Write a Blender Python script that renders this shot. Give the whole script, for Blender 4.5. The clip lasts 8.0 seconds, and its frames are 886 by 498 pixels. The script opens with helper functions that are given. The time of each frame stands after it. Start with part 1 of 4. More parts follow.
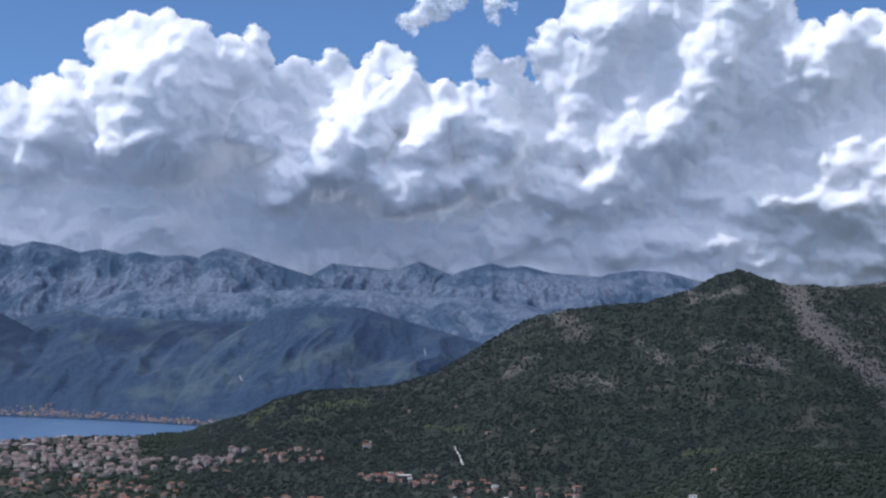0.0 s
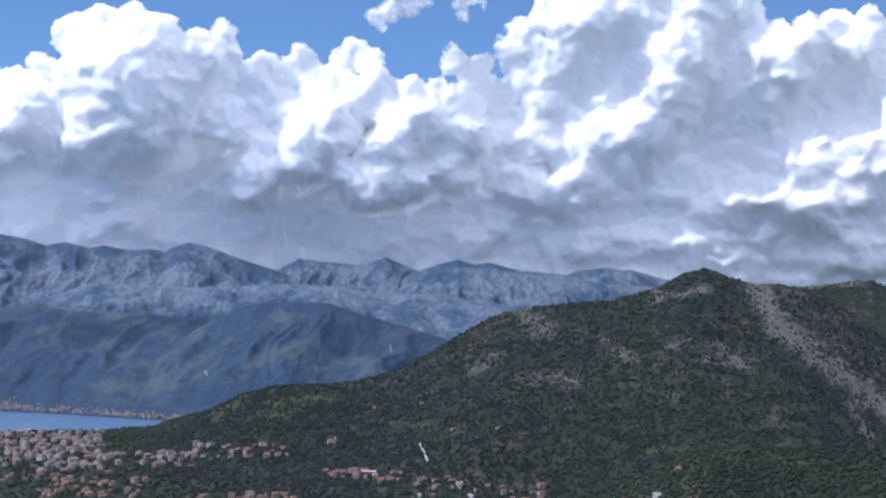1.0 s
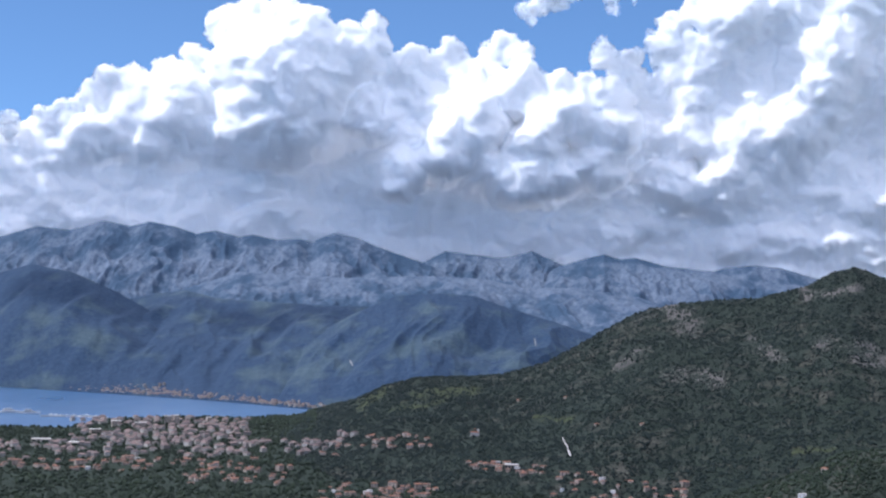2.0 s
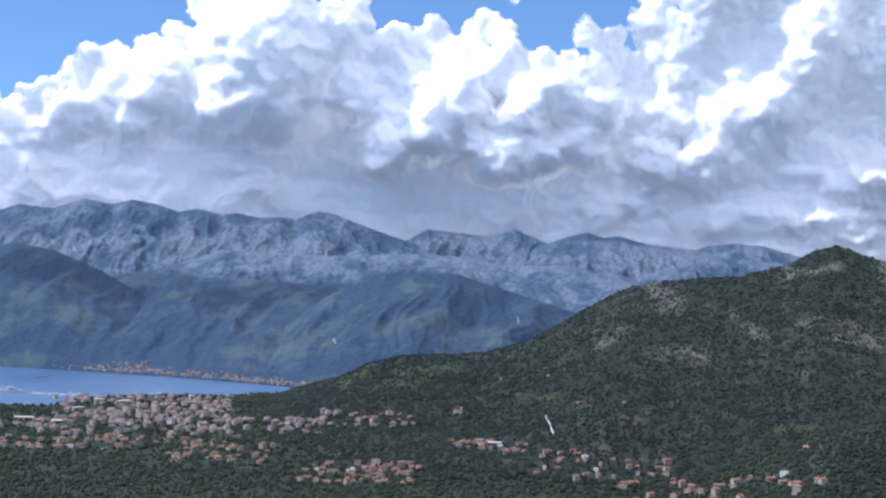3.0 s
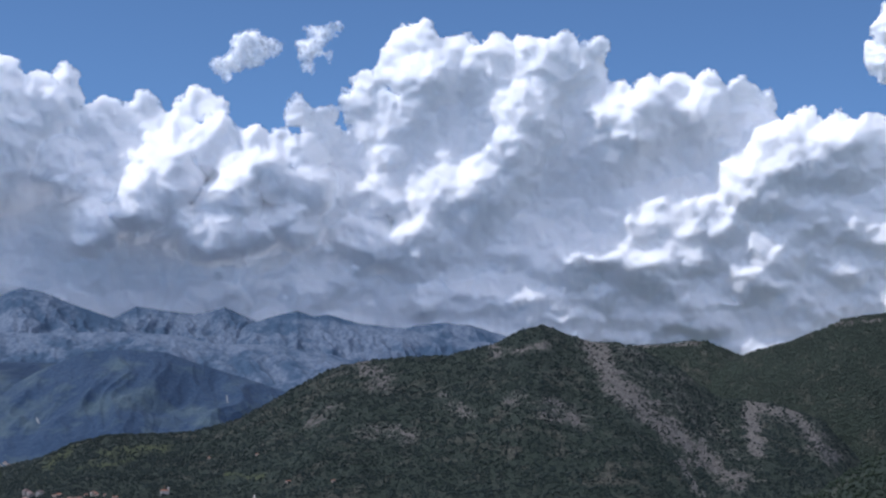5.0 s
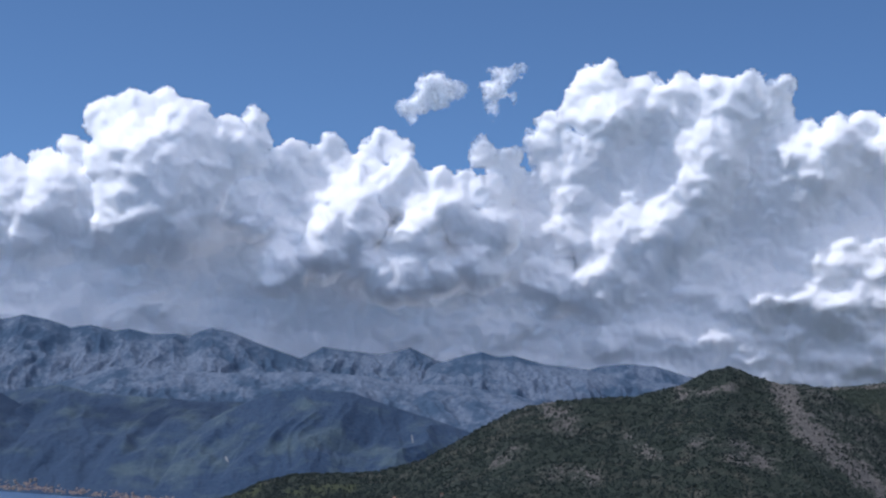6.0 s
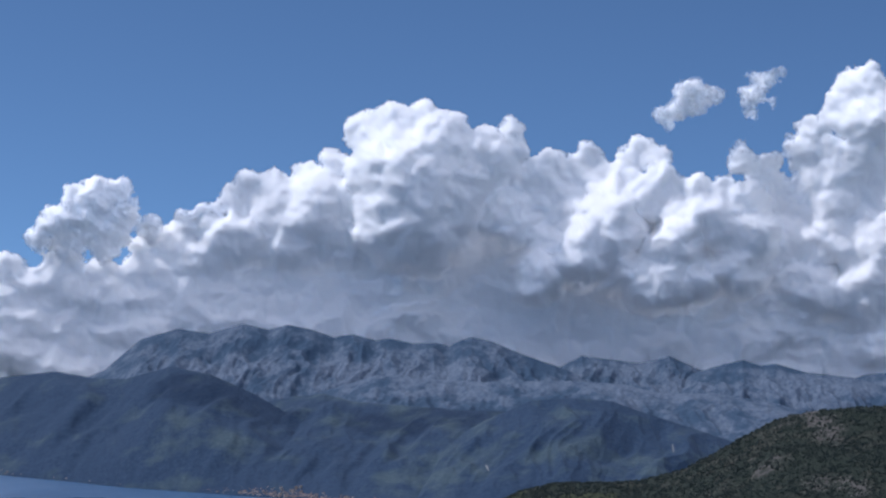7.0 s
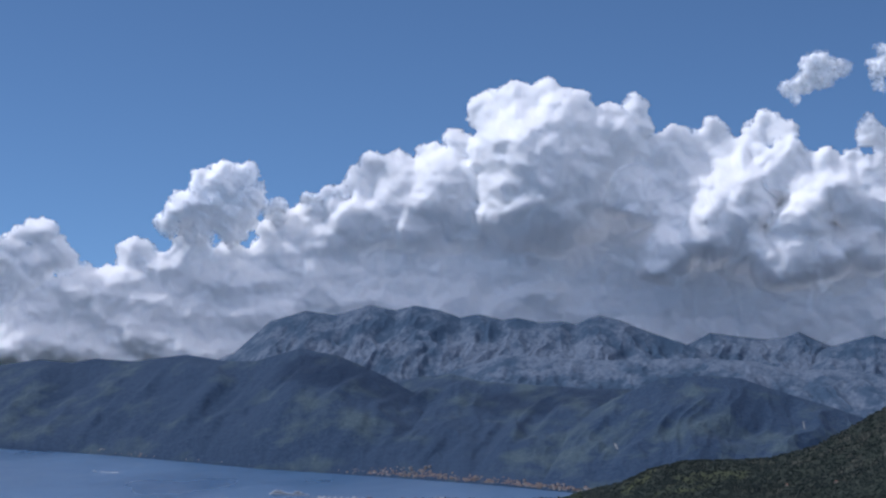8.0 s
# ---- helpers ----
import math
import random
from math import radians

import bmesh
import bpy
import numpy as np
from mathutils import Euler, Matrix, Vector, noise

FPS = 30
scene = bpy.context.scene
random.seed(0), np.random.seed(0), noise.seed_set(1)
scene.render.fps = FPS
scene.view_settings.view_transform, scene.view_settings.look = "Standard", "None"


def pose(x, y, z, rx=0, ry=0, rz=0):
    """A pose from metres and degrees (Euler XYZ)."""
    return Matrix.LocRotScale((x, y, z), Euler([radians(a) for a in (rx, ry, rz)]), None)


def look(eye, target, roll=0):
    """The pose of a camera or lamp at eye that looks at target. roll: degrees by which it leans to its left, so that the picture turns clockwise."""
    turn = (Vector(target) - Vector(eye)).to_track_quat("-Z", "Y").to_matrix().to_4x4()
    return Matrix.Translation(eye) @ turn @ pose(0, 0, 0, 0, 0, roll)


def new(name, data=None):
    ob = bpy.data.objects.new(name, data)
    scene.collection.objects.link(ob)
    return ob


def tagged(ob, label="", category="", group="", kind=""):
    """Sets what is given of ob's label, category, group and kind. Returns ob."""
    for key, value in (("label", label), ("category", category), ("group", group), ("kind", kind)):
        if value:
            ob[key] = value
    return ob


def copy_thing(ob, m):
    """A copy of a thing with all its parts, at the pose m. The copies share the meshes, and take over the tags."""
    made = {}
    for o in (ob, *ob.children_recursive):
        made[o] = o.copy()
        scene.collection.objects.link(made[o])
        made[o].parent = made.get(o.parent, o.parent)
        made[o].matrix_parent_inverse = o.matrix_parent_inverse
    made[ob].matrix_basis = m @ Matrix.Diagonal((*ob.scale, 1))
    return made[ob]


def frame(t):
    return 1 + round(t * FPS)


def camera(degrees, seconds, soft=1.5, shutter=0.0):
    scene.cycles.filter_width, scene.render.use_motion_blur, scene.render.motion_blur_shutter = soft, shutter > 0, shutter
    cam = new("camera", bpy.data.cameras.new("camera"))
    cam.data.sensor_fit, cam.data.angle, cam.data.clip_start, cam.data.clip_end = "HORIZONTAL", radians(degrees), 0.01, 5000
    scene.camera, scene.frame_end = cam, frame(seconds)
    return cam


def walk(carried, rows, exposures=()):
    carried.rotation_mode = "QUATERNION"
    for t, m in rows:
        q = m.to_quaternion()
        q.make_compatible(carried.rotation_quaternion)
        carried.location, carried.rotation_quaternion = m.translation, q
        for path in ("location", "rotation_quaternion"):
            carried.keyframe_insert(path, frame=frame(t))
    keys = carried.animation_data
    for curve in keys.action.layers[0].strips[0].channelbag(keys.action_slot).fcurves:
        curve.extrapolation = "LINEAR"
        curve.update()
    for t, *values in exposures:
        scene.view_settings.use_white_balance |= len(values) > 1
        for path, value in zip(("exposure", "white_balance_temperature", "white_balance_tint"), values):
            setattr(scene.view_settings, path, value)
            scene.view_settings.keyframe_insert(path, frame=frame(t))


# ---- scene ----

# ---------------- camera: a hand-held pan from one spot on a hillside ----------------
EYE = (0.0, 0.0, 260.0)
cam = camera(26.0, 8.0, soft=2.4)
TURNS = [  # seconds, yaw to the left, pitch up, lean to the right
    (0.0, 0.000, 0.000, 0.000), (0.5, -2.337, -0.393, -0.429), (1.0, -0.996, -0.104, -0.496), (1.5, 1.757, 0.031, -1.592),
    (1.7, 2.967, -0.019, -1.702), (2.8, 3.596, -1.617, -1.186), (3.0, 2.840, -1.013, -1.427), (3.5, -0.289, 1.076, -1.361),
    (4.0, -3.161, 1.404, -1.202), (4.2, -4.786, 1.530, -1.296), (5.3, -5.746, 1.581, -1.799), (5.5, -4.159, 2.207, -1.869),
    (6.0, -0.181, 2.608, -1.918), (6.5, 2.806, 2.659, -2.015), (7.0, 7.520, 2.629, -1.666), (7.5, 10.667, 2.708, -1.537),
    (8.0, 11.249, 1.935, -0.945),
]


def heading(yaw, pitch, lean):
    a, e = radians(yaw), radians(pitch)
    way = Vector((-math.sin(a) * math.cos(e), math.cos(a) * math.cos(e), math.sin(e)))
    return look(EYE, Vector(EYE) + way, -lean)


EXPOSURES = [(0.0, 0.17, 5900, 16), (0.5, 0.37, 5900, 16), (1.0, 0.50, 5900, 16), (1.5, 0.50, 5900, 16), (3.0, 0.72, 5900, 16), (3.5, 0.50, 5900, 16), (4.0, 0.20, 5900, 16), (5.5, 0.10, 5900, 16), (7.0, -0.13, 5900, 16), (8.0, -0.18, 5900, 16)]
walk(cam, [(t, heading(y, p, l)) for t, y, p, l in TURNS], EXPOSURES)

# ---------------- sky and sun ----------------
SUN_AZ, SUN_EL = 99.0, 45.0          # degrees to the left of the view, and up
CLOUD_GLOW = 10.4
world = bpy.data.worlds.new("sky")
scene.world = world
world.use_nodes = True
wn = world.node_tree
wn.nodes.clear()
sky = wn.nodes.new("ShaderNodeTexSky")
sky.sky_type = "NISHITA"
sky.sun_disc = False
sky.sun_elevation = radians(SUN_EL)
sky.sun_rotation = radians(-SUN_AZ)
sky.altitude = 1500
sky.air_density, sky.dust_density, sky.ozone_density = 0.60, 0.0, 2.8
bg = wn.nodes.new("ShaderNodeBackground")
bg.inputs["Strength"].default_value = 0.12
wo = wn.nodes.new("ShaderNodeOutputWorld")
# broken cumulus cover over the rest of the sky, fading out towards the horizon
geo = wn.nodes.new("ShaderNodeTexCoord")
sep = wn.nodes.new("ShaderNodeSeparateXYZ")
wn.links.new(geo.outputs["Generated"], sep.inputs[0])
high = wn.nodes.new("ShaderNodeMapRange")
for k, v in ((1, 0.25), (2, 0.40)):
    high.inputs[k].default_value = v
wn.links.new(sep.outputs["Z"], high.inputs[0])
plane = wn.nodes.new("ShaderNodeVectorMath")
plane.operation = "DIVIDE"
lift = wn.nodes.new("ShaderNodeMath")
lift.operation = "MAXIMUM"
lift.inputs[1].default_value = 0.15
wn.links.new(sep.outputs["Z"], lift.inputs[0])
wn.links.new(geo.outputs["Generated"], plane.inputs[0])
wn.links.new(lift.outputs[0], plane.inputs[1])
heap = wn.nodes.new("ShaderNodeTexNoise")
heap.inputs["Scale"].default_value, heap.inputs["Detail"].default_value = 2.2, 6.0
wn.links.new(plane.outputs[0], heap.inputs["Vector"])
cover = wn.nodes.new("ShaderNodeMapRange")
for k, v in ((1, 0.42), (2, 0.56)):
    cover.inputs[k].default_value = v
wn.links.new(heap.outputs["Fac"], cover.inputs[0])
both = wn.nodes.new("ShaderNodeMath")
both.operation = "MULTIPLY"
wn.links.new(cover.outputs[0], both.inputs[0])
wn.links.new(high.outputs[0], both.inputs[1])
blend = wn.nodes.new("ShaderNodeMix")
blend.data_type = "RGBA"
blend.inputs[7].default_value = (CLOUD_GLOW * 0.98, CLOUD_GLOW, CLOUD_GLOW * 1.10, 1)
wn.links.new(both.outputs[0], blend.inputs[0])
# clear dry air: the blue stays deep down to the horizon
upward = wn.nodes.new("ShaderNodeVectorMath")
upward.operation = "ADD"
upward.inputs[1].default_value = (0.0, 0.0, 0.10)
wn.links.new(geo.outputs["Generated"], upward.inputs[0])
wn.links.new(upward.outputs[0], sky.inputs["Vector"])
clear = wn.nodes.new("ShaderNodeMix")
clear.data_type, clear.blend_type = "RGBA", "MULTIPLY"
clear.inputs[0].default_value = 1.0
clear.inputs[7].default_value = (0.87, 1.0, 0.99, 1)
wn.links.new(sky.outputs[0], clear.inputs[6])
wn.links.new(clear.outputs[2], blend.inputs[6])
wn.links.new(blend.outputs[2], bg.inputs["Color"])
wn.links.new(bg.outputs[0], wo.inputs["Surface"])

lamp = bpy.data.lights.new("sun", "SUN")
lamp.energy, lamp.angle, lamp.color = 2.55, radians(0.6), (1.0, 0.97, 0.93)
sun = new("sun", lamp)
a, e = radians(SUN_AZ), radians(SUN_EL)
toward = Vector((-math.sin(a) * math.cos(e), math.cos(a) * math.cos(e), math.sin(e)))
sun.matrix_world = look(Vector((0, 0, 900)), Vector((0, 0, 900)) - toward)


# ---------------- material kit ----------------
class Mat:
    """A small wrapper for node materials."""

    def __init__(self, name, rough=0.9, spec=0.2):
        self.m = bpy.data.materials.new(name)
        self.m.use_nodes = True
        self.t = self.m.node_tree
        self.b = self.t.nodes["Principled BSDF"]
        self.out = self.t.nodes["Material Output"]
        self.b.inputs["Roughness"].default_value = rough
        self.b.inputs["Specular IOR Level"].default_value = spec
        self.co = self.node("ShaderNodeNewGeometry").outputs["Position"]

    def node(self, kind, **props):
        n = self.t.nodes.new(kind)
        if "operation" in props:
            n.operation = props["operation"]
        if "data_type" in props:
            n.data_type = props["data_type"]
            n.blend_type = props["blend_type"]
        if "attribute_name" in props:
            n.attribute_name = props["attribute_name"]
        return n

    def link(self, a, b):
        self.t.links.new(a, b)

    def put(self, socket, v):
        if hasattr(v, "is_output"):
            self.link(v, socket)
        else:
            socket.default_value = v

    def noise(self, size, detail=5.0, rough=0.6, stretch=None, lac=2.0):
        n = self.node("ShaderNodeTexNoise")
        n.inputs["Detail"].default_value, n.inputs["Roughness"].default_value = detail, rough
        n.inputs["Lacunarity"].default_value = lac
        n.inputs["Scale"].default_value = 1.0
        mp = self.node("ShaderNodeMapping")
        s = stretch or (1, 1, 1)
        mp.inputs["Scale"].default_value = [k / size for k in s]
        self.link(self.co, mp.inputs["Vector"])
        self.link(mp.outputs[0], n.inputs["Vector"])
        return n.outputs["Fac"]

    def ramp(self, fac, stops):
        r = self.node("ShaderNodeValToRGB")
        el = r.color_ramp.elements
        while len(el) < len(stops):
            el.new(0.5)
        for q, (p, c) in zip(el, stops):
            q.position = p
            q.color = (*c, 1) if len(c) == 3 else c
        self.link(fac, r.inputs["Fac"])
        return r.outputs["Color"]

    def range(self, v, a, b, c=0.0, d=1.0):
        r = self.node("ShaderNodeMapRange")
        self.put(r.inputs[0], v)
        for i, q in enumerate((a, b, c, d)):
            r.inputs[i + 1].default_value = q
        return r.outputs[0]

    def math(self, op, a, b=0.0):
        r = self.node("ShaderNodeMath", operation=op)
        self.put(r.inputs[0], a)
        self.put(r.inputs[1], b)
        return r.outputs[0]

    def mix(self, fac, a, b, mode="MIX"):
        r = self.node("ShaderNodeMix", data_type="RGBA", blend_type=mode)
        self.put(r.inputs[0], fac)
        for s, v in ((r.inputs[6], a), (r.inputs[7], b)):
            self.put(s, (*v, 1) if isinstance(v, tuple) and len(v) == 3 else v)
        return r.outputs[2]

    def attr(self, name):
        return self.node("ShaderNodeAttribute", attribute_name=name).outputs["Fac"]

    def color(self, c):
        self.put(self.b.inputs["Base Color"], (*c, 1) if isinstance(c, tuple) and len(c) == 3 else c)

    def bump(self, h, dist, strength=0.6):
        n = self.node("ShaderNodeBump")
        n.inputs["Distance"].default_value, n.inputs["Strength"].default_value = dist, strength
        self.link(h, n.inputs["Height"])
        self.link(n.outputs[0], self.b.inputs["Normal"])
        return n.outputs[0]


def mat_cloud(soft):
    m = Mat("cloud vapour")
    edge = m.attr("edge")
    n1 = m.noise(26, 6, 0.62)
    n2 = m.noise(7, 4, 0.6)
    ragged = m.math("ADD", m.range(n1, 0.3, 0.7, -0.5, 0.5), m.range(n2, 0.3, 0.7, -0.2, 0.2))
    alpha = m.range(m.math("ADD", edge, m.math("MULTIPLY", ragged, soft)), 0.10, 0.10 + soft)
    m.color((0.95, 0.95, 0.95))
    m.b.inputs["Specular IOR Level"].default_value = 0.0
    m.b.inputs["Roughness"].default_value = 1.0
    m.b.subsurface_method = "BURLEY"
    m.b.inputs["Subsurface Weight"].default_value = 0.9
    m.b.inputs["Subsurface Radius"].default_value = (1.0, 1.0, 1.0)
    m.b.inputs["Subsurface Scale"].default_value = 34.0
    tr = m.node("ShaderNodeBsdfTranslucent")
    tr.inputs["Color"].default_value = (0.95, 0.95, 0.95, 1)
    mx = m.node("ShaderNodeMixShader")
    mx.inputs[0].default_value = 0.11
    m.link(m.b.outputs[0], mx.inputs[1])
    m.link(tr.outputs[0], mx.inputs[2])
    cut = m.node("ShaderNodeMixShader")
    m.link(alpha, cut.inputs[0])
    m.link(m.node("ShaderNodeBsdfTransparent").outputs[0], cut.inputs[1])
    m.link(mx.outputs[0], cut.inputs[2])
    m.link(cut.outputs[0], m.out.inputs["Surface"])
    return m.m


def mat_limestone_range():
    m = Mat("hazy limestone with scrub")
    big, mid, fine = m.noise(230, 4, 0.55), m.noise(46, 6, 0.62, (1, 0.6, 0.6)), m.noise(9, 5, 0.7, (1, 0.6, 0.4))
    # distance haze is painted in: rock and scrub colours are shifted to blue
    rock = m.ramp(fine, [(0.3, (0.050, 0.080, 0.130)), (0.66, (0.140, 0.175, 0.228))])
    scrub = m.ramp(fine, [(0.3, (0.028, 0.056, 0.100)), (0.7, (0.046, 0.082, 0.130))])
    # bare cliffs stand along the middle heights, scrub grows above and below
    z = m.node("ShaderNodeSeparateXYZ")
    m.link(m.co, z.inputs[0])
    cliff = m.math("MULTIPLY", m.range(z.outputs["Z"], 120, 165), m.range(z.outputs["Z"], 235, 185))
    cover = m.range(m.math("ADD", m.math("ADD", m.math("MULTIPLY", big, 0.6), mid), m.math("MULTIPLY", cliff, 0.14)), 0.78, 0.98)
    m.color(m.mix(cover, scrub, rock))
    m.bump(m.math("ADD", mid, m.math("MULTIPLY", fine, 0.5)), 7.0, 0.3)
    return m.m


def mat_wooded_hill():
    m = Mat("hazy wooded slope")
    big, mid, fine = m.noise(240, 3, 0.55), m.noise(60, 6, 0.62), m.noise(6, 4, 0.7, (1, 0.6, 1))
    # navy tint of woods and clearings stands for the haze over the bay
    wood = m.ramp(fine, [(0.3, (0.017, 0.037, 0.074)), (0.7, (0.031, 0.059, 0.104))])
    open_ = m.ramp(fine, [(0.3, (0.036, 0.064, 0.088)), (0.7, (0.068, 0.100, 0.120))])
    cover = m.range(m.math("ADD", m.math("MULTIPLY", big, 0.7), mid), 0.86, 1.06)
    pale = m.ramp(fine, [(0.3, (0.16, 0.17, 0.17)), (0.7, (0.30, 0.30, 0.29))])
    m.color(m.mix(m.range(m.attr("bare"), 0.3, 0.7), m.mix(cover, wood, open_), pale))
    m.bump(m.math("ADD", fine, m.math("MULTIPLY", mid, 2.0)), 5.0, 0.5)
    return m.m


def mat_scrub_hill():
    m = Mat("scrub and limestone")
    big, mid, fine = m.noise(140, 4), m.noise(26, 5, 0.65), m.noise(4, 4, 0.7)
    scrub = m.ramp(fine, [(0.3, (0.016, 0.025, 0.019)), (0.7, (0.030, 0.042, 0.030))])
    dry = m.ramp(fine, [(0.3, (0.045, 0.046, 0.036)), (0.7, (0.085, 0.082, 0.066))])
    stone = m.ramp(fine, [(0.3, (0.06, 0.057, 0.052)), (0.65, (0.155, 0.145, 0.13))])
    base = m.mix(m.range(m.math("ADD", m.math("MULTIPLY", big, 0.5), mid), 0.78, 0.95), scrub, dry)
    bare = m.range(m.math("ADD", m.attr("bare"), m.math("ADD", m.range(mid, 0.3, 0.7, -0.32, 0.32), m.range(fine, 0.3, 0.7, -0.30, 0.30))), 0.34, 0.72)
    turf = m.ramp(fine, [(0.3, (0.036, 0.046, 0.022)), (0.7, (0.064, 0.076, 0.036))])
    base = m.mix(m.range(m.math("ADD", m.attr("grass"), m.range(mid, 0.3, 0.7, -0.3, 0.3)), 0.3, 0.6), base, turf)
    m.color(m.mix(bare, base, stone))
    m.bump(m.math("ADD", fine, mid), 3.5, 0.9)
    return m.m


def mat_plain():
    m = Mat("valley ground")
    mid, fine = m.noise(70, 5, 0.6), m.noise(6, 4, 0.7)
    g = m.ramp(fine, [(0.3, (0.012, 0.020, 0.013)), (0.7, (0.022, 0.033, 0.019))])
    f = m.ramp(fine, [(0.3, (0.030, 0.046, 0.022)), (0.7, (0.052, 0.068, 0.034))])
    m.color(m.mix(m.range(mid, 0.62, 0.70), g, f))
    m.bump(fine, 1.5, 0.8)
    return m.m


def mat_leaves(name, dark, light):
    m = Mat(name, 0.75)
    isl = m.node("ShaderNodeNewGeometry").outputs["Random Per Island"]
    fine = m.noise(1.2, 3, 0.7)
    c = m.ramp(isl, [(0.0, dark), (1.0, light)])
    c = m.mix(m.range(fine, 0.3, 0.7, 0.0, 0.3), c, tuple(k * 0.7 for k in dark))
    c = m.mix(m.range(m.noise(110, 4, 0.6), 0.38, 0.62, 0.0, 0.75), c, tuple(k * 0.62 for k in dark))
    m.color(c)
    m.bump(fine, 0.8, 0.9)
    return m.m


def mat_water():
    m = Mat("sea water", 0.3, 0.35)
    w = m.noise(9, 5, 0.65, (1, 0.5, 1))
    big = m.noise(260, 3, 0.5, (1, 0.4, 1))
    m.color(m.ramp(big, [(0.35, (0.03, 0.09, 0.19)), (0.7, (0.045, 0.12, 0.23))]))
    m.put(m.b.inputs["Roughness"], m.range(big, 0.35, 0.65, 0.25, 0.45))
    m.bump(w, 0.35, 0.6)
    return m.m


def mat_paint(name, c, c2, size=1.5, rough=0.85):
    m = Mat(name, rough)
    r = m.node("ShaderNodeObjectInfo").outputs["Random"]
    base = m.mix(r, c, c2)
    m.color(m.mix(m.range(m.noise(size, 5), 0.4, 0.75, 0, 0.35), base, tuple(k * 0.6 for k in c)))
    return m.m


M_CLOUD = mat_cloud(0.26)
M_THIN = mat_cloud(0.5)
M_RANGE_HAZY, M_WOODED_HAZY, M_SCRUB, M_PLAIN, M_SEA = mat_limestone_range(), mat_wooded_hill(), mat_scrub_hill(), mat_plain(), mat_water()
# leaf green carries a little blue for the haze before the near hill
M_LEAF = mat_leaves("maquis leaves tinted by haze", (0.018, 0.030, 0.028), (0.033, 0.048, 0.039))
# lighter leaf copy: sunlight on the hills behind, put into the colour
M_LEAF_FAR = mat_leaves("sunlit woodland leaves", (0.032, 0.046, 0.036), (0.052, 0.070, 0.050))
M_LEAF2 = mat_leaves("valley leaves", (0.018, 0.030, 0.020), (0.037, 0.054, 0.029))
M_WALL = mat_paint("lime render", (0.48, 0.42, 0.36), (0.28, 0.23, 0.19))
M_ROOF = mat_paint("clay tiles", (0.30, 0.14, 0.09), (0.19, 0.11, 0.085), 0.8)
M_WHITE = mat_paint("white paint", (0.78, 0.78, 0.76), (0.7, 0.7, 0.7), 2.0, 0.5)
M_DARK = mat_paint("dark glass", (0.03, 0.035, 0.04), (0.05, 0.05, 0.06), 1.0, 0.25)
M_STONE = mat_paint("pale stone", (0.55, 0.52, 0.47), (0.48, 0.45, 0.42))

# ---------------- noise and mesh kit ----------------
_angle = np.random.RandomState(7).rand(256, 256) * 2 * np.pi
_gx, _gy = np.cos(_angle), np.sin(_angle)


def vnoise(x, y):
    """Gradient noise from 0 to 1."""
    x, y = np.asarray(x, float), np.asarray(y, float)
    i, j = np.floor(x).astype(int), np.floor(y).astype(int)
    u, v = x - i, y - j
    q = lambda a, b: _gx[(i + a) & 255, (j + b) & 255] * (u - a) + _gy[(i + a) & 255, (j + b) & 255] * (v - b)
    s, t = u ** 3 * (u * (6 * u - 15) + 10), v ** 3 * (v * (6 * v - 15) + 10)
    n = (q(0, 0) * (1 - s) + q(1, 0) * s) * (1 - t) + (q(0, 1) * (1 - s) + q(1, 1) * s) * t
    return np.clip(0.5 + 0.72 * n, 0, 1)


def fbm(x, y, octaves=5, gain=0.5, ridged=False):
    s, amp, tot = 0, 1.0, 0
    for k in range(octaves):
        n = vnoise(x * 2 ** k + 17.3 * k, y * 2 ** k + 41.7 * k)
        if ridged:
            n = 1 - np.abs(2 * n - 1)
        s, tot, amp = s + amp * n, tot + amp, amp * gain
    return s / tot


def grid_faces(n, m, keep=None):
    i, j = np.meshgrid(np.arange(n - 1), np.arange(m - 1), indexing="ij")
    f = np.stack([i * m + j, (i + 1) * m + j, (i + 1) * m + j + 1, i * m + j + 1], -1).reshape(-1, 4)
    return f if keep is None else f[keep.reshape(-1)[f].all(1)]


def mesh_of(name, verts, faces, material, attrs=None, smooth=True):
    """A mesh from arrays of vertices and of equal-sided faces."""
    used = np.unique(faces)
    remap = np.zeros(len(verts), int)
    remap[used] = np.arange(len(used))
    faces, verts = remap[faces], verts[used]
    me = bpy.data.meshes.new(name)
    k = faces.shape[1]
    me.vertices.add(len(verts))
    me.vertices.foreach_set("co", verts.astype(np.float32).ravel())
    me.loops.add(faces.size)
    me.loops.foreach_set("vertex_index", faces.astype(np.int32).ravel())
    me.polygons.add(len(faces))
    me.polygons.foreach_set("loop_start", np.arange(0, faces.size, k, dtype=np.int32))
    me.polygons.foreach_set("use_smooth", np.full(len(faces), smooth))
    for key, val in (attrs or {}).items():
        at = me.attributes.new(key, "FLOAT", "POINT")
        at.data.foreach_set("value", val.ravel()[used].astype(np.float32))
    me.materials.append(material)
    me.update(calc_edges=True)
    me.validate()
    return me


def polar(az, r, z):
    a = np.radians(az)
    return np.stack([-r * np.sin(a), r * np.cos(a), z + 0 * a], -1)


def step(x, a, b):
    t = np.clip((x - a) / (b - a), 0, 1)
    return t * t * (3 - 2 * t)


# ---------------- the land ----------------
def near_shore(az):
    return np.interp(az, [-40, 2, 6.6, 9.1, 11.1, 13.3, 14.3, 16.5, 22, 40], [5200, 3300, 2775, 2690, 2700, 2660, 2540, 2560, 2440, 2300]) + 10 * (fbm(az * 3, az * 0, 4) - 0.5)


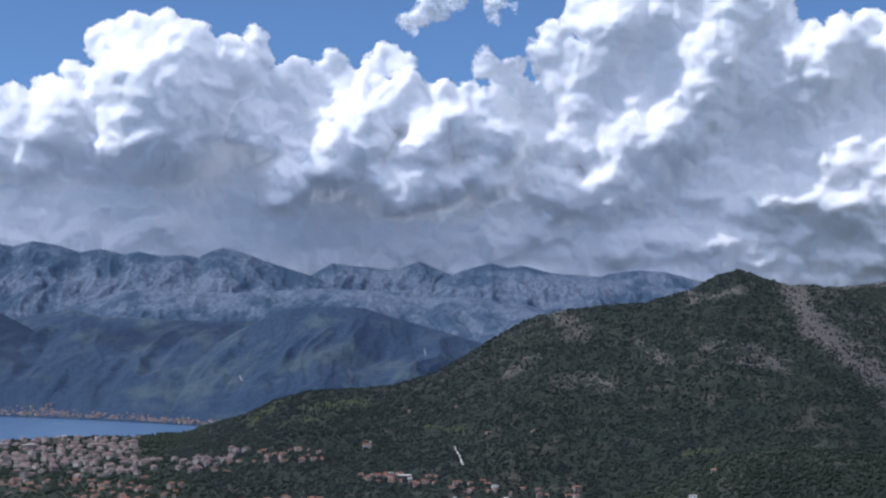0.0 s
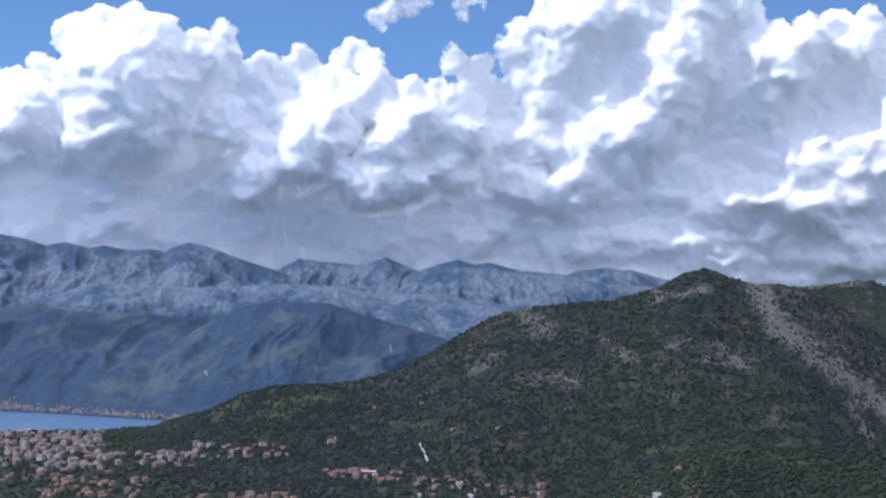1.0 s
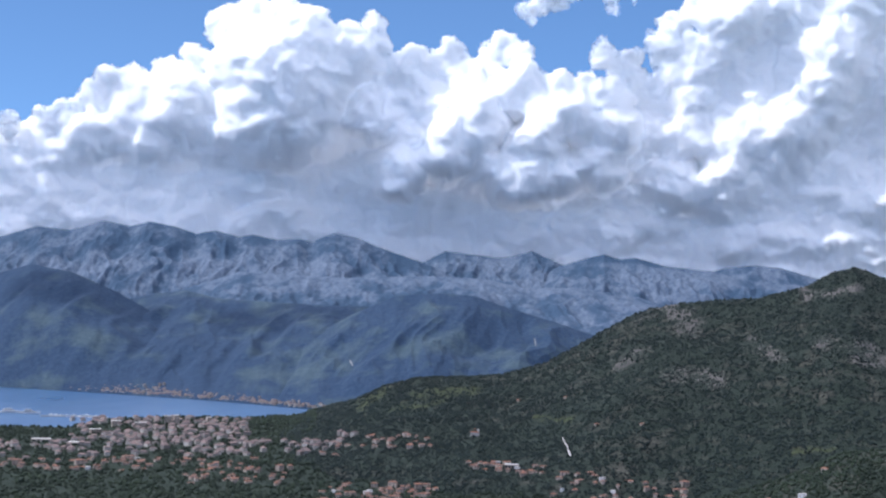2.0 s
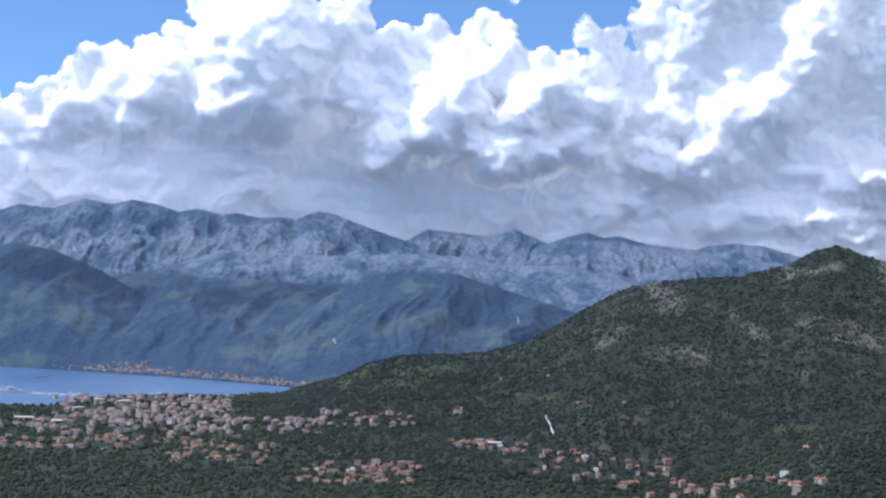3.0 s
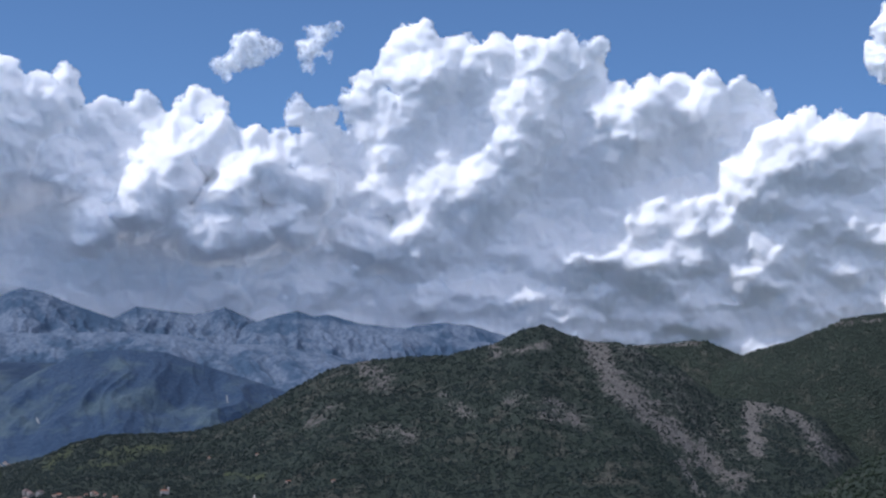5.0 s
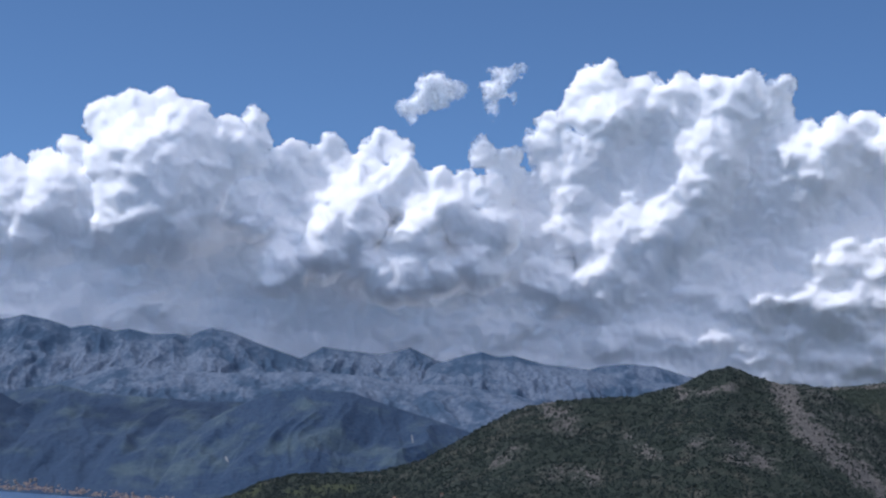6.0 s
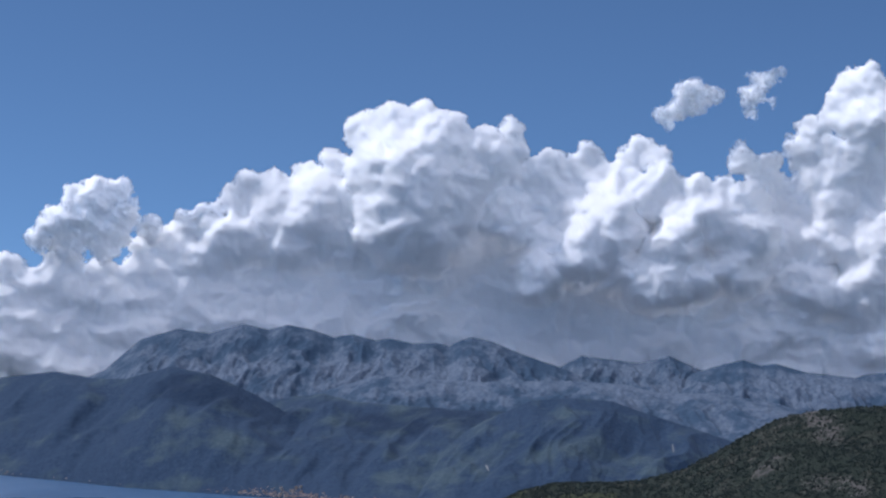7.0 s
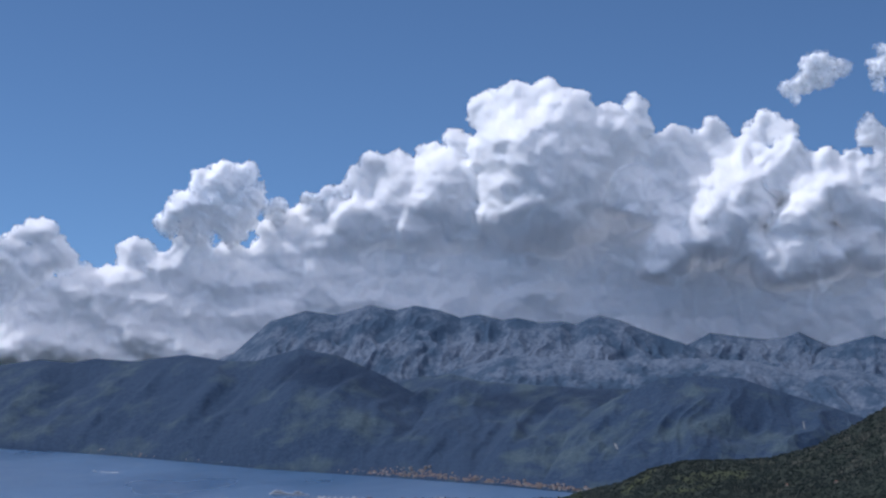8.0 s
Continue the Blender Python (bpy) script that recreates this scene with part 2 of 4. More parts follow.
def far_shore(az):
    return np.interp(az, [-40, 2, 4.7, 6.6, 10, 13.3, 16.6, 21.7, 24.1, 40], [2790, 2790, 2795, 2813, 2950, 3065, 3183, 3500, 3610, 4300]) + 8 * (fbm(az * 4, az * 0 + 9, 4) - 0.5)


def plain_height(az, r):
    near = near_shore(az)
    slope = 16 + 242.4 * np.exp(-(r / 420.0) ** 1.3)
    floor = np.interp(np.clip((r - 1450) / np.maximum(near - 1450, 1), 0, 1), [0, 0.55, 0.95, 1], [24, 12, 2.5, 0.6])
    land = np.where(r < 1450, np.maximum(slope, 24 + 0 * r), floor) + (fbm(r / 60, az * 1.2, 4) - 0.5) * 7 * step(r, 30, 300) * step(near - r, 0, 200)
    land = np.maximum(land, 0.6)
    sea = step(r, near - 4, near + 12) * (1 - step(r, far_shore(az) - 10, far_shore(az) + 6))
    return land * (1 - sea) + sea * -9 + step(r, far_shore(az), far_shore(az) + 40) * 1.5


azs = np.concatenate([np.linspace(-180, -26, 60, endpoint=False), np.linspace(-26, 32, 320, endpoint=False), np.linspace(32, 180, 60)])
rs = np.concatenate([[0.01], np.geomspace(3, 1200, 60, endpoint=False), np.linspace(1200, 3700, 260, endpoint=False), np.linspace(3700, 4980, 14)])
A, R = np.meshgrid(azs, rs, indexing="ij")
V, F = polar(A, R, plain_height(A, R)).reshape(-1, 3), grid_faces(*A.shape)
F = np.concatenate([F, [[len(V), len(V) + 1, len(V) + 2, len(V) + 3]]])
V = np.concatenate([V, [[-0.05, -0.05, 258.4], [0.05, -0.05, 258.4], [0.05, 0.05, 258.4], [-0.05, 0.05, 258.4]]])
ground = new("ground", mesh_of("ground", V, F, M_PLAIN))
tagged(ground, "wide green valley floor sloping down to a bay", "ground", kind="structure")

azs = np.linspace(-26, 40, 60)
rs = np.linspace(2200, 4700, 40)
A, R = np.meshgrid(azs, rs, indexing="ij")
water = new("water", mesh_of("water", polar(A, R, 0 * R).reshape(-1, 3), grid_faces(*A.shape), M_SEA))
tagged(water, "calm blue sea water of a sheltered bay", "water", kind="structure")


class Hill:
    """A hill with a given skyline: u runs from its foot (0) over the crest (1) and down behind (to 1.6)."""

    def __init__(self, crest, r_crest, r_foot, z_foot, amp=14.0, size=90.0, ridged=False, bulge=0.85, jag=1.5, gully=0.0, ravine=40.0):
        self.ca, self.ce = zip(*sorted(crest))
        self.rc, self.rf, self.zf = r_crest, r_foot, z_foot
        self.amp, self.size, self.ridged, self.bulge, self.jag, self.gully = amp, size, ridged, bulge, jag, gully
        self.ravine = ravine

    def at(self, az, u):
        rf = self.rf(az) if callable(self.rf) else self.rf
        rc = self.rc(az) if callable(self.rc) else self.rc
        top = EYE[2] + rc * np.tan(np.radians(np.interp(az, self.ca, self.ce)))
        r = rf + (rc - rf) * u
        v = np.minimum(u, 1.0)
        z = np.where(u <= 1, self.zf + (top - self.zf) * np.maximum(v, 0) ** self.bulge, top - np.maximum(top - self.zf, 25) * np.maximum(u - 1, 0) ** 1.3 * 1.6)
        x = np.radians(az) * r
        s = np.sin(np.pi * np.clip(u, 0, 1)) ** 0.7 * np.clip((top - self.zf) / 60.0, 0.05, 1)
        f = fbm(x / self.size, r / self.size * 0.5, 6, 0.52, self.ridged) - (0.72 if self.ridged else 0.5)
        z = z + f * self.amp * 2 * s
        if self.gully:
            k = self.ravine
            g = fbm(x / k + 1.2 * fbm(x / (2 * k), r / (2 * k), 3), r / (4 * k), 3, 0.42, True) - 0.72
            z = z + g * self.gully * s
        z = z + (fbm(x / 14.0, r / 30.0, 4, 0.6) - 0.5) * 2 * self.jag
        return polar(az, r, z)

    def build(self, name, label, category, material, n, m, back=1.6, attrs=None):
        az, u = np.meshgrid(np.linspace(self.ca[0], self.ca[-1], n), np.concatenate([np.linspace(0, 1, m), np.linspace(1, back, max(8, m // 8))[1:]]), indexing="ij")
        p = self.at(az, u)
        extra = {k: f(az, p) for k, f in (attrs or {}).items()}
        ob = new(name, mesh_of(name, p.reshape(-1, 3), grid_faces(*az.shape), material, extra))
        tagged(ob, label, category, kind="structure")
        return ob


def elevation(p):
    return np.degrees(np.arctan2(p[..., 2] - EYE[2], np.hypot(p[..., 0], p[..., 1])))


def near_line(az, el, pts, wide):
    """1 on a line of (az, el) points, fading to 0 at the given half width in degrees."""
    best = np.full(az.shape, 9.0)
    for (a0, e0), (a1, e1) in zip(pts, pts[1:]):
        d = np.array([a1 - a0, e1 - e0])
        t = np.clip(((az - a0) * d[0] + (el - e0) * d[1]) / (d @ d), 0, 1)
        best = np.minimum(best, np.hypot(az - a0 - t * d[0], el - e0 - t * d[1]))
    return np.clip(1 - best / wide, 0, 1)


# rocky scree bands and crags of the near hill, and their widths
BANDS = [([(-10.3, -1.1), (-10.9, -2.2), (-12.0, -3.1)], 0.62, 0.95), ([(-12.0, -3.1), (-12.9, -3.8), (-14.6, -5.0)], 0.55, 0.85),
         ([(-10.9, -1.2), (-12.4, -2.2), (-13.7, -3.4), (-14.7, -4.6)], 1.0, 0.42), ([(-14.95, -2.75), (-15.15, -4.1)], 0.38, 1.0),
         ([(-15.0, -2.7), (-16.4, -3.1), (-17.3, -4.2)], 0.42, 0.8), ([(-3.5, -2.0), (-4.1, -2.45)], 0.55, 0.7), ([(-2.6, -2.2), (-3.6, -1.95)], 0.3, 0.5),
         ([(-9.0, -3.1), (-9.9, -3.35)], 0.6, 0.7), ([(-7.9, -3.0), (-8.2, -2.7)], 0.4, 0.55), ([(-3.4, -3.9), (-4.9, -4.1)], 0.5, 0.55),
         ([(-7.4, -1.45), (-9.0, -1.15)], 0.28, 0.6), ([(-1.9, -3.7), (-2.6, -3.3)], 0.5, 0.45), ([(-5.9, -3.0), (-6.6, -3.3)], 0.5, 0.5), ([(-12.9, -4.5), (-13.6, -5.4)], 0.16, 0.8)]


def bare_rock(az, p):
    x, y = p[..., 0] / 16.0, p[..., 2] / 10.0
    az = az + (fbm(x, y, 4) - 0.5) * 0.55
    el = elevation(p) + (fbm(x + 30, y, 4) - 0.5) * 0.5
    return np.max([near_line(az, el, b, w) ** 0.7 * k for b, w, k in BANDS], axis=0)


TURF = [([(2.2, -4.55), (4.2, -4.75)], 0.35), ([(5.0, -4.7), (5.7, -5.1)], 0.4), ([(3.2, -4.9), (4.8, -5.2)], 0.25), ([(-0.6, -5.35), (0.5, -5.3)], 0.16), ([(-8.3, -5.9), (-7.0, -6.1)], 0.2)]


def turf(az, p):
    el = elevation(p) + (fbm(p[..., 0] / 16.0, p[..., 2] / 10.0, 4) - 0.5) * 0.4
    return np.max([near_line(az, el, b, w) for b, w in TURF], axis=0) * 0.6


HILL = Hill([(9.6, -6.9), (8.3, -6.1), (6.63, -5.43), (5.05, -4.52), (4.0, -4.24), (2.52, -4.17), (1.53, -4.09), (0.2, -3.69), (-1.12, -2.91), (-2.44, -2.13),
             (-3.45, -1.85), (-4.79, -1.69), (-5.97, -1.6), (-7.31, -1.23), (-8.22, -0.74), (-8.81, -0.6), (-9.48, -0.87), (-10.33, -1.07), (-10.99, -1.04),
             (-11.66, -1.24), (-12.83, -1.79), (-14.0, -2.59), (-14.7, -2.62), (-15.6, -2.7), (-17.0, -3.1), (-18.5, -4.6), (-21, -6.0)],
            2400, 1720, 8, amp=16, size=110, jag=1.2, bulge=0.9)
HILL.build("wooded_hill", "steep dark green hill with grey rock bands", "hill", M_SCRUB, 520, 200, attrs={"bare": bare_rock, "grass": turf})

SPUR = Hill([(-26, -2.2), (-20.5, -3.2), (-18.9, -3.95), (-17.8, -4.6), (-16.9, -5.3), (-15, -5.75), (-13.0, -5.9), (-10.5, -5.85), (-8.64, -6.0), (-7.0, -6.8), (-5.3, -7.4), (-2, -8.6)],
            1500, 1240, 20, amp=7, size=60, jag=1.0, bulge=0.8)
SPUR.build("wooded_spur", "low green wooded spur in front of the hill", "hill", M_SCRUB, 200, 60, attrs={"bare": lambda az, p: 0 * az})

BACK_HILL = Hill([(-10.2, -1.35), (-11.31, -1.14), (-12.48, -1.05), (-13.2, -0.93), (-13.63, -0.93), (-14.64, -1.31), (-16, -1.7)], 2900, 2500, 30, amp=14, size=110, jag=1.5)
BACK_HILL.build(
    "back_hill", "green hill with a pale rocky crest", "hill", M_SCRUB, 160, 70, attrs={"bare": lambda az, p: near_line(az, elevation(p), [(-11.5, -1.15), (-13.3, -1.0)], 0.14)})
EAST_HILL = Hill([(-13.0, -2.6), (-14.3, -1.55), (-14.9, -1.22), (-16.1, -0.84), (-17.0, -0.45), (-17.54, -0.16), (-18.79, 0.07), (-21, 0.5), (-26, 1.2)], 2800, 2380, 10, amp=14, size=120, jag=1.5)
EAST_HILL.build(
    "east_hill", "long dark green hillside with a rocky ledge", "hill", M_SCRUB, 240, 110,
    attrs={"bare": lambda az, p: np.maximum(near_line(az, elevation(p), [(-17.4, -0.3), (-18.8, -0.12)], 0.12), near_line(az, elevation(p), [(-13.9, -1.7), (-14.3, -1.5)], 0.12))})

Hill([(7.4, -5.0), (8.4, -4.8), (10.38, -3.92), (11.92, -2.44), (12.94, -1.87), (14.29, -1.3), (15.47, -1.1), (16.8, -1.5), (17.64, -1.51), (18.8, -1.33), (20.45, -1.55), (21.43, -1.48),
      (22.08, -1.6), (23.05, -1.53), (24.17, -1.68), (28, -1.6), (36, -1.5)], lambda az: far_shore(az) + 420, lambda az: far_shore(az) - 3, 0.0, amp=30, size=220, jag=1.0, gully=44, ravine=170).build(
    "shore_hill", "long wooded hill along the far shore", "hill", M_WOODED_HAZY, 420, 120)
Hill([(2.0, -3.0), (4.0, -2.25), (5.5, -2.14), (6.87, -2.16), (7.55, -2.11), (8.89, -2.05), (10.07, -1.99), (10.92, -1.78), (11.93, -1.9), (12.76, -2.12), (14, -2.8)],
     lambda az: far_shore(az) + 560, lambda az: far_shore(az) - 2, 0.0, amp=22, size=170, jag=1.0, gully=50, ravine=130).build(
    "wooded_ridge", "dark wooded ridge above the bay", "hill", M_WOODED_HAZY, 260, 110)
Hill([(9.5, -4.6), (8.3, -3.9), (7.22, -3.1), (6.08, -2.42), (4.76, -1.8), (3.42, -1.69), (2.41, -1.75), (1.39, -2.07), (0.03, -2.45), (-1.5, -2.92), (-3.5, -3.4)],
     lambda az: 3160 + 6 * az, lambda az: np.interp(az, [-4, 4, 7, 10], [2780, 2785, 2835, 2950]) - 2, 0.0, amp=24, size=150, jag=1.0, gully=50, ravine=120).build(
    "round_hill", "rounded wooded hill with pale clearings", "hill", M_WOODED_HAZY, 400, 160,
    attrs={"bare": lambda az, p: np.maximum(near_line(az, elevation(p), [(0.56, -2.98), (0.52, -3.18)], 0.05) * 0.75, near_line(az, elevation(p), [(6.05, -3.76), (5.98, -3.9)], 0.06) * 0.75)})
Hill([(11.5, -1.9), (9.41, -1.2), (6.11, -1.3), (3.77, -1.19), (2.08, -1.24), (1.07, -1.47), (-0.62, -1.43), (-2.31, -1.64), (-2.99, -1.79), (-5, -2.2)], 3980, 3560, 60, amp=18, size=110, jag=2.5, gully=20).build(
    "rocky_shelf", "pale rocky terrace below the mountain range", "mountain", M_RANGE_HAZY, 360, 90)
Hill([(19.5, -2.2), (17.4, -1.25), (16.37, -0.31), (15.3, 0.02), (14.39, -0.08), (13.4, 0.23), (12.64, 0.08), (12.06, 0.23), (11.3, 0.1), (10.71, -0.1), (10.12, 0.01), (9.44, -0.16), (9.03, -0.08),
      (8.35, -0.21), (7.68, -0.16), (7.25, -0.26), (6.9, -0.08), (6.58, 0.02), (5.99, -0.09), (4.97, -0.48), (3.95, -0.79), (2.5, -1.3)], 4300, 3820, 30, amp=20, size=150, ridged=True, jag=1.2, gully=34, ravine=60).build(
    "mountain_range", "high limestone mountain range coloured with blue haze", "mountain", M_RANGE_HAZY, 560, 160)
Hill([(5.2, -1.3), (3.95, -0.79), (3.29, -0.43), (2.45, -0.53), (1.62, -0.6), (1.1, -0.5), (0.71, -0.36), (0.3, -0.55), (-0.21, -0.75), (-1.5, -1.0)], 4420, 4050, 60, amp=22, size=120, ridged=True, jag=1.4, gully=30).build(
    "far_peaks", "distant mountain peaks coloured with blue haze", "mountain", M_RANGE_HAZY, 240, 70)
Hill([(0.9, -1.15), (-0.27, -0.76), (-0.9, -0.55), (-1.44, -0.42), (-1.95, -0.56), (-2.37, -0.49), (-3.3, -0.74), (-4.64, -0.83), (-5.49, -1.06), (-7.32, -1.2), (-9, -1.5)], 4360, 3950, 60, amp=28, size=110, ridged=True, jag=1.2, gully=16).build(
    "pale_mountain", "pale grey bare limestone mountain", "mountain", M_RANGE_HAZY, 320, 90)
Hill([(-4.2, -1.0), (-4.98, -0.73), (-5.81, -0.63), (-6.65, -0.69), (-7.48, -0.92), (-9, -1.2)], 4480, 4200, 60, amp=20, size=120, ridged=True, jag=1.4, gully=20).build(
    "hazy_mountain", "faint far mountain under the cloud base", "mountain", M_RANGE_HAZY, 140, 50)

# ---------------- clouds: lobes are (azimuth, elevation, radius) in degrees ----------------
TOWER = [(9.89, 6.08, 0.64), (9.05, 6.39, 0.61), (8.29, 6.47, 0.57), (7.35, 6.11, 0.61), (6.29, 5.88, 0.51), (5.61, 6.24, 0.41), (5.44, 5.7, 0.47), (8, 5.16, 1.49), (9.18, 4.96, 1.32), (6.46, 4.7, 1.28), (5.53, 4.72, 0.78), (7.61, 3.4, 1.6), (6.42, 3.1, 1.35), (8.88, 3.36, 1.32), (5.02, 4.57, 0.68), (4.47, 4.89, 0.68), (4.17, 4.25, 0.64)]
SHOULDER = [(10.79, 5.07, 0.47), (11.62, 4.62, 0.56), (12.67, 4.42, 0.51), (13.34, 4.39, 0.44), (13.78, 3.92, 0.54), (14.5, 3.23, 0.54), (15.16, 3.04, 0.47), (12.34, 3.51, 1.11), (11, 3.72, 1.15), (13.65, 2.62, 0.95), (11.97, 2.42, 0.81), (10.29, 2.73, 0.95), (9.94, 2.32, 0.64), (14.3, 2.18, 0.54), (9.27, 2.34, 0.81)]
MIDDLE = [(1.69, 5.66, 0.47), (1.18, 5.47, 0.47), (2.04, 5.43, 0.44), (3.25, 5.46, 0.41), (3.32, 4.93, 0.68), (2.28, 4.59, 0.81), (1.14, 4.35, 0.88), (-0.03, 4.23, 0.78), (-0.7, 4.42, 0.51), (4.48, 3.08, 0.74), (3.72, 3.41, 0.78), (2.43, 3.3, 0.95), (0.44, 3.54, 0.81), (0.76, 2.89, 0.84), (3.39, 2.46, 0.84), (-1.57, 3.31, 0.84), (4.69, 1.91, 0.84), (4.38, 4.83, 0.81), (4.11, 4.09, 0.76), (2.62, 3.91, 0.84), (-0.90, 3.46, 0.76), (-1.54, 4.24, 0.64), (-0.55, 3.78, 0.68), (5.40, 3.54, 0.84)]
LUMP = [(1.9, 2.15, 0.71), (0.73, 2.14, 0.68), (-0.11, 1.95, 0.68), (2.52, 1.96, 0.51), (1.19, 1.84, 0.88), (-0.93, 2.37, 0.71), (-1.31, 2.04, 0.64), (0.38, 1.56, 0.68)]
RIGHT = [(-4.51, 7.58, 0.61), (-4.98, 7.66, 0.56), (-4.19, 6.97, 0.64), (-3.41, 6.32, 0.51), (-2.7, 5.84, 0.34), (-1.33, 5.45, 0.47), (-1.89, 4.92, 0.61), (-5.84, 7.24, 0.71), (-6.36, 7.8, 0.27), (-7.18, 7.49, 0.54), (-7.89, 7.58, 0.51), (-9.04, 7.61, 0.54), (-10.02, 7.56, 0.44), (-8.42, 6.86, 1.11), (-6.88, 6.52, 1.11), (-5.27, 6.43, 0.98), (-9.74, 6.89, 0.78), (-4.2, 5.39, 0.88), (-2.97, 4.29, 0.71), (-5.57, 5.1, 1.28), (-7.59, 5.16, 1.45), (-6.8, 3.66, 1.45), (-5.15, 3.27, 1.28), (-3.51, 3.35, 0.95), (-2.6, 2.98, 0.81), (-2.03, 2.4, 0.68), (-3.31, 1.69, 0.93), (-5, 1.57, 1.01), (-6.68, 1.8, 1.01), (-3.63, 4.98, 0.76), (-2.38, 4.52, 0.54), (-3.19, 5.56, 0.54), (-2.09, 5.43, 0.44), (-4.24, 4.42, 0.84)]
DOME = [(-10.8, 6.31, 0.47), (-11.6, 6.33, 0.54), (-12.6, 6.43, 0.61), (-13.43, 6.36, 0.61), (-14.4, 6.31, 0.56), (-15.06, 6.06, 0.47), (-11.8, 5.3, 1.11), (-13.46, 5.3, 1.15), (-14.59, 5.15, 0.95), (-10.99, 4.11, 1.15), (-12.34, 3.8, 1.15), (-9.67, 3.57, 0.84), (-10.20, 5.60, 0.84), (-9.97, 4.59, 0.93), (-10.53, 2.92, 0.84), (-9.93, 6.09, 0.68), (-10.55, 4.94, 0.84), (-14.98, 4.36, 0.84), (-9.07, 5.72, 0.81), (-8.92, 4.55, 0.84), (-9.75, 5.06, 0.76), (-13.57, 3.94, 0.76), (-8.60, 3.71, 0.84), (-9.62, 3.06, 0.84)]
EAST = [(-16.3, 5.41, 0.54), (-17.24, 5.49, 0.51), (-18.21, 5.54, 0.51), (-19.17, 5.48, 0.64), (-15.96, 4.38, 1.28), (-17.59, 4.24, 1.45), (-19.21, 4.11, 1.49), (-14.83, 3.69, 1.11), (-13.53, 2.96, 0.95), (-16.82, 2.91, 1.28), (-18.44, 2.78, 1.45), (-20.14, 4.93, 1.01), (-20.82, 2.99, 1.52), (-15.94, 5.13, 0.68), (-15.65, 3.71, 1.01)]
EAST_LOW = [(-9.73, 2.53, 0.78), (-11.04, 2.4, 0.81), (-12.4, 1.54, 0.44), (-12.75, 1.14, 0.78), (-9.38, 1.88, 0.61), (-15.04, 1.87, 1.18)]
PUFF = [(18.48, 3.77, 0.47), (17.83, 3.88, 0.51), (17.21, 3.99, 0.42), (16.99, 3.33, 0.54), (17.97, 3.13, 0.71), (18.94, 3.01, 0.54), (16.15, 2.95, 0.41), (19.41, 2.58, 0.41), (17.46, 2.62, 0.61), (18.6, 2.52, 0.54)]
WEST = [(23.14, 2.18, 0.54), (23.78, 1.87, 0.47), (22.56, 1.53, 0.54), (23.43, 1.02, 0.78), (21.97, 0.91, 0.51), (23.9, 0.38, 0.78), (22.6, 0.16, 0.68), (24.89, 1.67, 0.84), (25.19, 0.68, 1.01), (20.35, 1.45, 0.61), (18.86, 1.64, 0.68), (19.35, 0.96, 0.84), (17.69, 1.16, 0.78), (16.52, 1.35, 0.78), (15.34, 0.87, 0.84), (20.49, 0.44, 0.84), (18.34, 0.23, 0.84), (16.33, 0.18, 0.84), (14.33, 0.55, 0.95), (12.64, 0.41, 0.84)]
FLAKE = [(1.09, 6.75, 0.35), (0.63, 6.97, 0.48), (0.1, 7.31, 0.57), (-0.4, 7.32, 0.39), (0.47, 7.37, 0.39), (0.85, 6.64, 0.31)]
WISP = [(-1.52, 7.33, 0.39), (-1.84, 7.83, 0.38), (-2.34, 8, 0.25), (-1.53, 7, 0.31), (-2.12, 7.12, 0.20), (-1.62, 6.67, 0.18)]
EDGE = [(-18.75, 8.34, 0.64), (-18.68, 7.45, 0.68), (-19.75, 7.86, 1.01)]


# broad leans of the cloud faces: (azimuth, elevation, size, slope away from the sun)
TOWER_FACE = [(6.8, 3.6, 1.7, 1.3), (7.6, 2.05, 1.3, 0.6), (9.3, 1.9, 1.0, 0.45), (10.9, 2.15, 0.85, 0.3), (9.5, 5.85, 1.0, -0.35), (5.95, 6.05, 0.7, -0.4), (9.9, 3.6, 0.8, -0.45), (4.6, 4.6, 0.8, 0.35)]
SHOULDER_FACE = [(14.0, 2.45, 0.75, 0.55), (11.3, 4.45, 0.9, -0.35), (12.8, 3.6, 0.9, -0.3), (12.2, 2.2, 0.9, 0.35), (10.6, 2.9, 0.6, -0.3)]
MIDDLE_FACE = [(2.6, 4.1, 1.2, -0.4), (3.8, 3.2, 1.0, -0.4), (1.0, 3.5, 0.9, -0.3), (1.5, 5.6, 0.75, -0.45), (3.1, 4.5, 0.75, -0.35), (0.3, 3.9, 0.75, -0.35), (4.5, 2.9, 0.7, -0.4), (-0.6, 3.15, 0.7, 0.75), (2.0, 3.2, 0.55, 0.35), (2.4, 2.2, 0.8, 0.3)]
LUMP_FACE = [(0.75, 2.35, 0.8, -0.45), (0.7, 1.45, 0.75, 0.6), (-0.8, 1.7, 0.6, 0.4)]
RIGHT_FACE = [(-1.8, 4.8, 0.9, 0.7), (-5.5, 5.65, 0.85, 0.45), (-8.3, 5.0, 0.9, 0.4), (-9.3, 5.5, 0.85, 0.5), (-7.3, 2.0, 1.2, 0.5), (-6.0, 0.95, 1.2, 0.3), (-8.7, 3.4, 0.9, 0.45), (-4.8, 7.7, 0.7, -0.3),
              (-7.9, 6.5, 0.6, -0.3), (-6.1, 4.4, 0.9, -0.4), (-3.4, 2.7, 0.75, -0.3), (-9.3, 7.0, 1.4, 0.5), (-6.0, 6.6, 1.3, 0.5), (-4.5, 1.4, 1.0, 0.3)]
